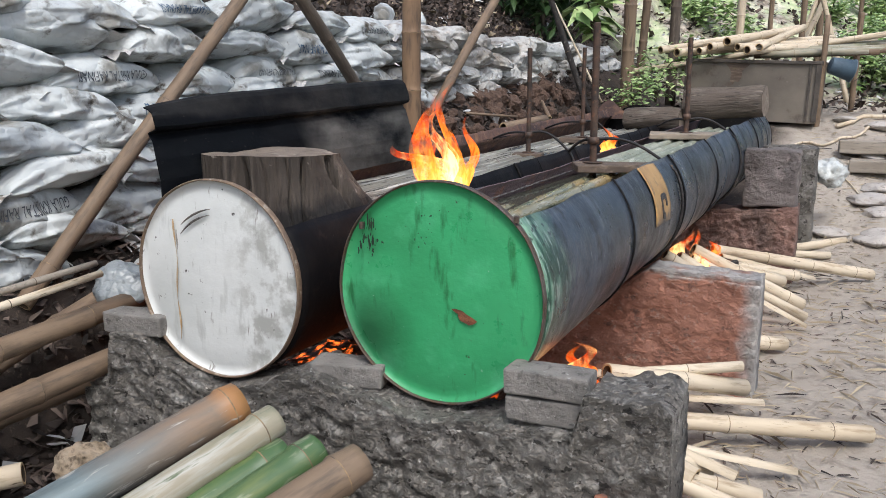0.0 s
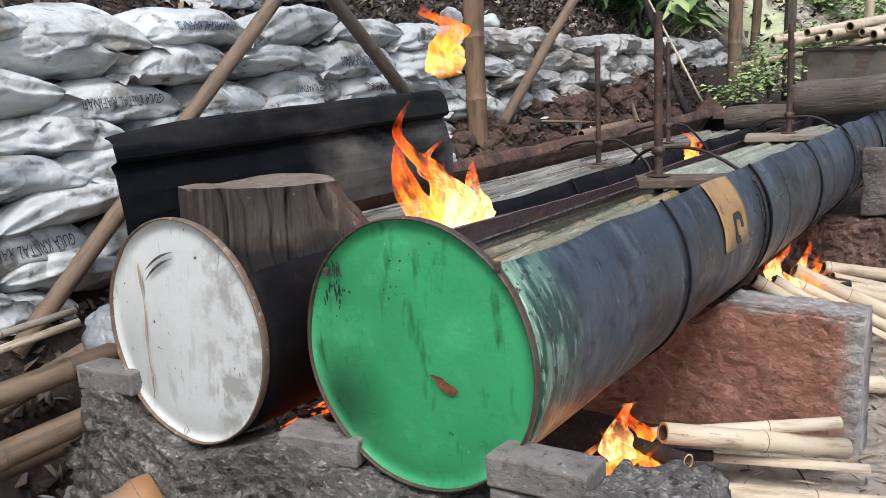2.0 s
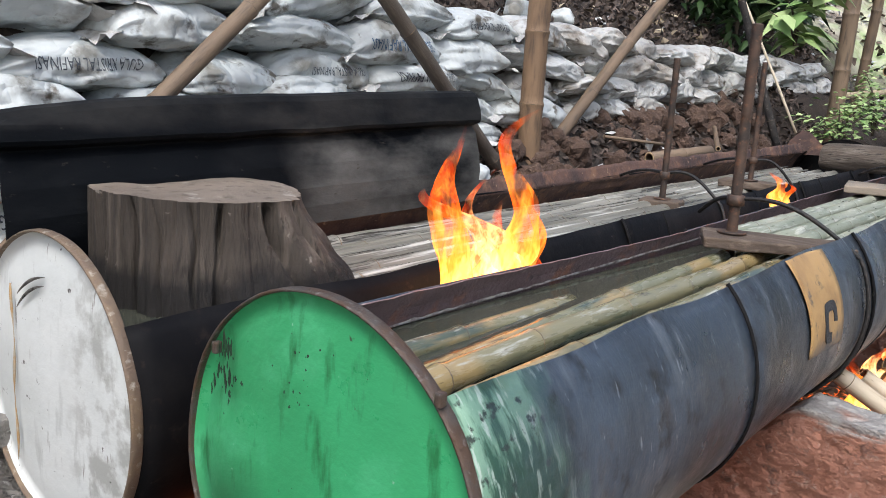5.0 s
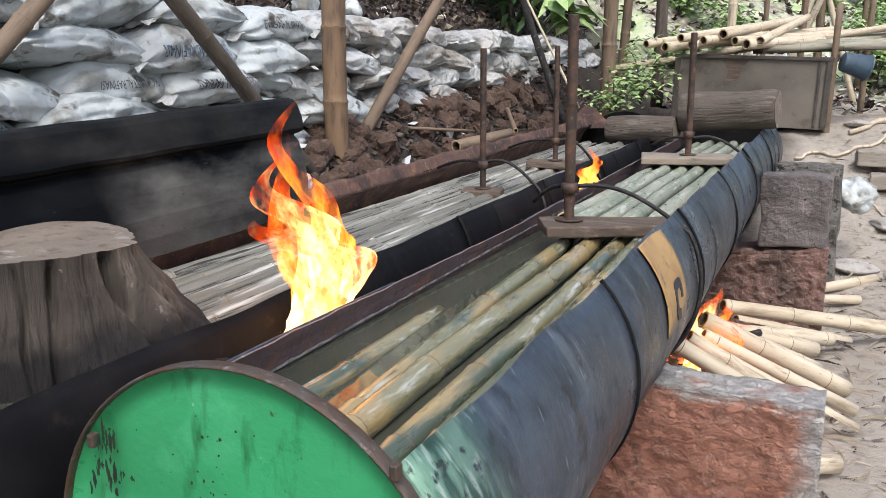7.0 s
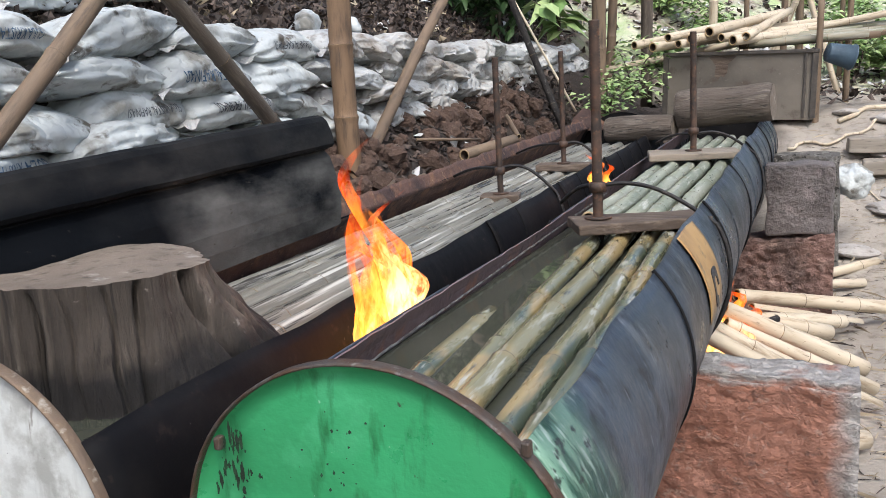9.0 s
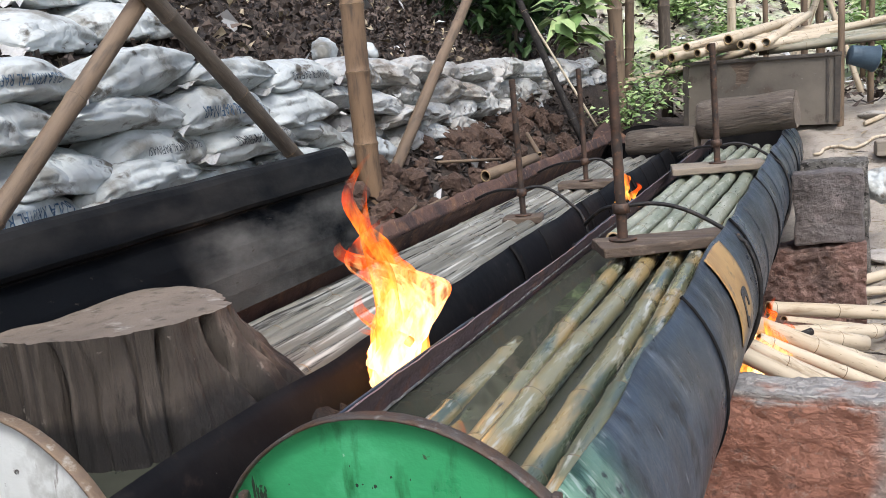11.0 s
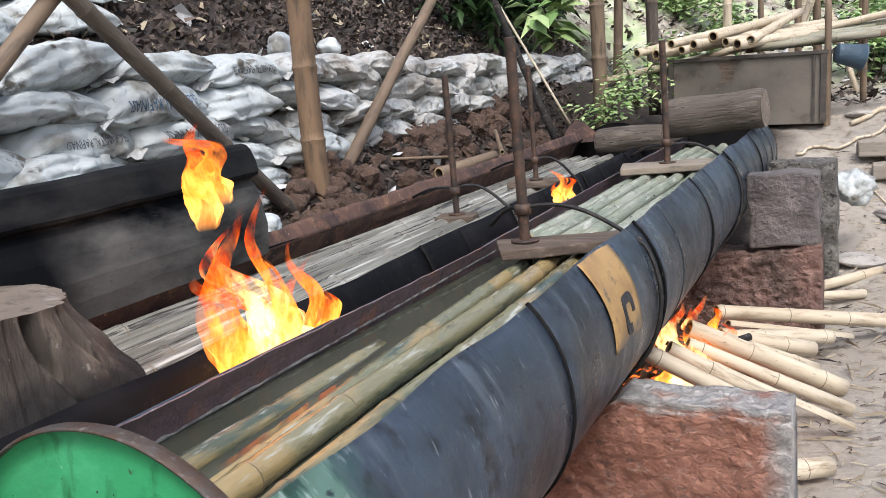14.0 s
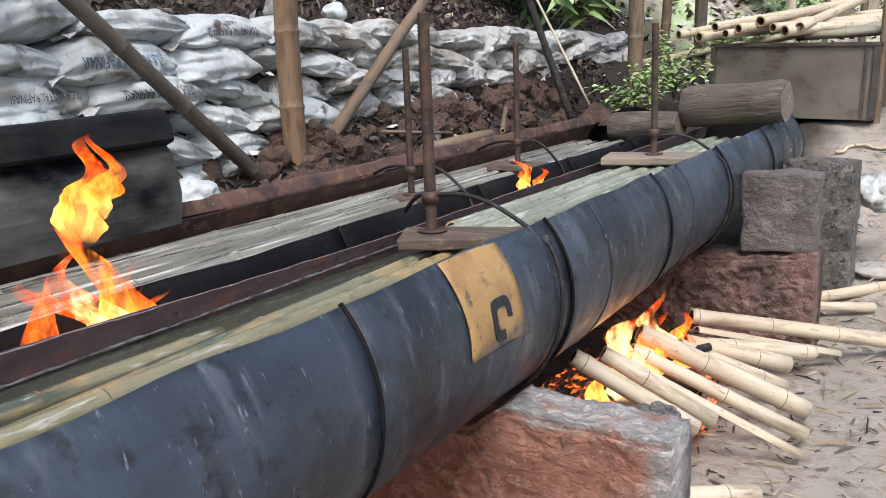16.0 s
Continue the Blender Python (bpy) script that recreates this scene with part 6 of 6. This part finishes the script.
def scatter(name, n, box, size, mat, label, seed, curl=0.4, lift=0.012, aspect=0.5, keep=lambda x, y: True):
    """Many small bits lying on the ground, joined."""
    rng = random.Random(seed)
    v, f = [], []
    while n:
        x, y = rng.uniform(box[0], box[1]), rng.uniform(box[2], box[3])
        n -= 1
        if not keep(x, y):
            continue
        z = ground_z(x, y) + lift * rng.uniform(0.3, 1.5)
        L = size * rng.uniform(0.5, 1.6)
        m = Matrix.Translation((x, y, z)) @ Euler((rng.gauss(0, curl), rng.gauss(0, curl), rng.uniform(0, 6.28))).to_matrix().to_4x4()
        b = len(v)
        W = L * aspect * rng.uniform(0.6, 1.2)
        for q in ((-L, -W * 0.6, 0), (L, -W, L * curl * 0.3), (L * 0.8, W, 0), (-L * 0.7, W * 0.8, L * curl * 0.3), (0.1 * L, 0, L * (0.3 * curl + 0.12))):
            v.append(m @ Vector(q))
        f += [(b, b + 1, b + 4), (b + 1, b + 2, b + 4), (b + 2, b + 3, b + 4), (b + 3, b, b + 4)]
    tagged(mesh(name, v, f, mat, smooth=False), label, name.replace("_", " "), kind="stuff")


not_fire = lambda x, y: not (-1.05 < x < 0.34 and -0.15 < y < 5.3)
scatter("leaf_litter", 20000, (-4.6, -1.95, -0.8, 8.5), 0.016, M["litter"], "dark brown dead leaves and chips covering the bank", 1, 0.8, 0.04, 0.7)
scatter("leaf_litter", 5200, (-4.4, -1.95, -0.8, 8.5), 0.022, M["litter"], "large dark curled dead leaves on the bank", 31, 0.9, 0.06, 0.7)
scatter("leaf_litter", 700, (-4.4, -1.95, -0.8, 8.5), 0.028, M["straw_bits"], "pale dry leaf scraps among the dark litter", 32, 0.7, 0.05, 0.5)
scatter("plastic_scraps", 60, (-4.0, -2.0, 0.0, 8.0), 0.045, M["scraps"], "torn white plastic scraps on the dark bank", 33, 0.6, 0.05, 0.6)
scatter("leaf_litter", 7000, (-1.75, -0.95, -1.2, 6.5), 0.022, M["litter"], "brown leaf litter and wood chips below the sacks", 2, 0.5, 0.025, keep=not_fire)
scatter("leaf_litter", 2200, (-2.5, 2.5, 8.0, 14.0), 0.045, M["litter"], "brown litter on the far slope", 5, 0.5, 0.03)
scatter("plastic_scraps", 900, (-3.5, 2.6, 8.4, 14.0), 0.035, M["scraps"], "torn white plastic scraps on the slope", 3, 0.5, 0.03)
scatter("plastic_scraps", 90, (-1.7, -1.0, -0.8, 4.5), 0.04, M["scraps"], "torn white plastic scraps among the litter", 4, 0.5, 0.03)
scatter("straw_scraps", 3200, (0.36, 2.4, -0.6, 6.5), 0.026, M["straw_bits"], "thin straw and bamboo shavings on the dirt", 6, 0.12, 0.008, 0.07)
scatter("straw_scraps", 1600, (0.36, 2.2, -0.4, 6.5), 0.016, M["litter"], "dark twigs and crumbs on the dirt", 7, 0.2, 0.008, 0.25)

scatter("twigs", 420, (0.5, 2.3, -0.4, 6.8), 0.065, M["straw_bits"], "long thin bamboo slivers strewn on the dirt", 11, 0.06, 0.012, 0.05)
scatter("twigs", 160, (0.5, 2.2, -0.4, 6.8), 0.05, M["litter"], "dark thin twigs strewn on the dirt", 12, 0.08, 0.012, 0.06)


def clods():
    """Heap of red-brown clods between the left trough and the sacks."""
    rng = random.Random(21)
    for k in range(230):
        y = rng.uniform(1.8, 5.6)
        x = rng.uniform(-1.72, -1.10)
        bm = bmesh.new()
        bmesh.ops.create_icosphere(bm, subdivisions=3, radius=rng.uniform(0.03, 0.085))
        for q in bm.verts:
            q.co *= 1 + 0.5 * noise.noise(q.co * 14 + Vector((k, 0, 0))) + 0.25 * noise.noise(q.co * 40)
        ob = part("clod", bm, M["clod"], None)
        ob.matrix_basis = pose(x, y, ground_z(x, y) + 0.01, rng.uniform(0, 360), rng.uniform(0, 360), 0)
        tagged(ob, "red-brown earth clod heaped below the sacks", "clod", "clods below the sacks")

    for k, (a, b, r) in enumerate((((-1.18, 3.3, 0.86), (-1.05, 3.75, 0.90), 0.034), ((-1.50, 2.35, 0.72), (-1.15, 2.05, 0.74), 0.022), ((-1.35, 2.55, 0.74), (-1.25, 2.95, 0.80), 0.012), ((-1.2, 2.2, 0.72), (-1.3, 2.7, 0.80), 0.010), ((-1.1, 4.0, 0.90), (-1.35, 4.5, 1.0), 0.014), ((-1.3, 1.7, 0.62), (-1.05, 2.2, 0.72), 0.016), ((-1.45, 3.3, 0.95), (-1.2, 3.6, 0.92), 0.009))):
        bamboo("stick", a, b, r, M["old_bamboo"], "broken brown stick lying on the clods", "sticks among the clods", 0.3, 500 + k, category="stick")


clods()


# ---- what moves ----
# seconds, foot along the trough, tip along the trough, height of the tip
LEAP = [(0.0, 0.73, 0.67, 1.07), (0.5, 0.79, 0.70, 1.11), (1.0, 0.72, 0.70, 1.14), (1.5, 0.66, 0.69, 1.17), (2.0, 0.66, 0.62, 1.06), (2.5, 0.65, 0.64, 1.08), (3.0, 0.70, 0.71, 1.03),
        (3.5, 0.72, 0.66, 1.12), (4.0, 0.70, 0.74, 1.05), (4.5, 0.74, 0.70, 1.14), (5.0, 0.78, 0.80, 1.04), (5.5, 0.81, 0.83, 1.05), (6.0, 0.72, 0.72, 1.13), (6.5, 0.69, 0.63, 1.08), (7.0, 0.75, 0.63, 1.12),
        (7.5, 0.79, 0.62, 1.22), (8.0, 0.82, 0.68, 1.19), (8.5, 0.69, 0.73, 1.19), (9.0, 0.69, 0.74, 1.07), (9.5, 0.70, 0.74, 1.10), (10.0, 0.68, 0.64, 1.14), (10.5, 0.70, 0.72, 1.04), (11.0, 0.67, 0.70, 1.10),
        (11.5, 0.65, 0.68, 1.08), (12.0, 0.64, 0.72, 0.90), (12.5, 0.62, 0.72, 1.18), (13.0, 0.69, 0.56, 1.18), (13.5, 0.60, 0.66, 1.05), (14.0, 0.75, 0.69, 1.02), (14.5, 0.73, 0.72, 0.92), (15.0, 0.66, 0.68, 1.04), (15.5, 0.68, 0.66, 1.17), (16.0, 0.71, 0.73, 0.88)]
# seconds, place along the trough and height of the flame torn off above
TORN = {1.5: (0.70, 1.25), 2.0: (0.68, 1.20), 5.5: (0.64, 1.02), 6.5: (0.56, 1.12), 12.0: (0.68, 0.98), 12.5: (0.67, 1.02), 14.0: (0.61, 1.04), 14.5: (0.62, 0.96), 16.0: (0.73, 0.94)}


def motions():
    for ob, p, h, seed in FLAMES:
        rng = random.Random(seed)
        rows = []
        base = 90 if seed < 50 else 40
        main = ob.parent is main_fire
        for k in range(65):
            low = lerp_table([(t, top) for t, foot, tip, top in LEAP], k * 0.25)
            wide = min(max((1.17 - low) / 0.09, 0.35), 1.6) if main else 1.0
            turn = base + rng.uniform(-28, 28)
            rows.append((k * 0.25, pose(p[0] + rng.uniform(-0.015, 0.015), p[1] * wide + rng.uniform(-0.02, 0.02), p[2] + h * rng.uniform(-0.10, 0.10), rng.uniform(-9, 9), rng.uniform(-9, 9), turn)))
        walk(ob, rows)
    at = {t: pose(-0.352, foot, 0.60 + min(max(top - 1.10, -0.16), 0.015), -math.degrees(math.atan2(tip - foot, top - 0.6))) for t, foot, tip, top in LEAP}
    walk(main_fire, sorted(at.items()))
    for k, ob in enumerate(WISPS):
        rows = []
        for t in sorted(at):
            if t in TORN:
                y, z = TORN[t]
                local = at[t].inverted() @ Vector((-0.335, y + 0.05 * k, z + 0.04 * k))
            else:
                local = Vector((0.0, 0.02 * k, 0.08))
            rows.append((t, pose(local.x, local.y, local.z, 12 * math.sin(t * 3 + k), 10 * math.cos(t * 2), 30 * math.sin(t * 4 + 2 * k))))
        walk(ob, rows)


motions()
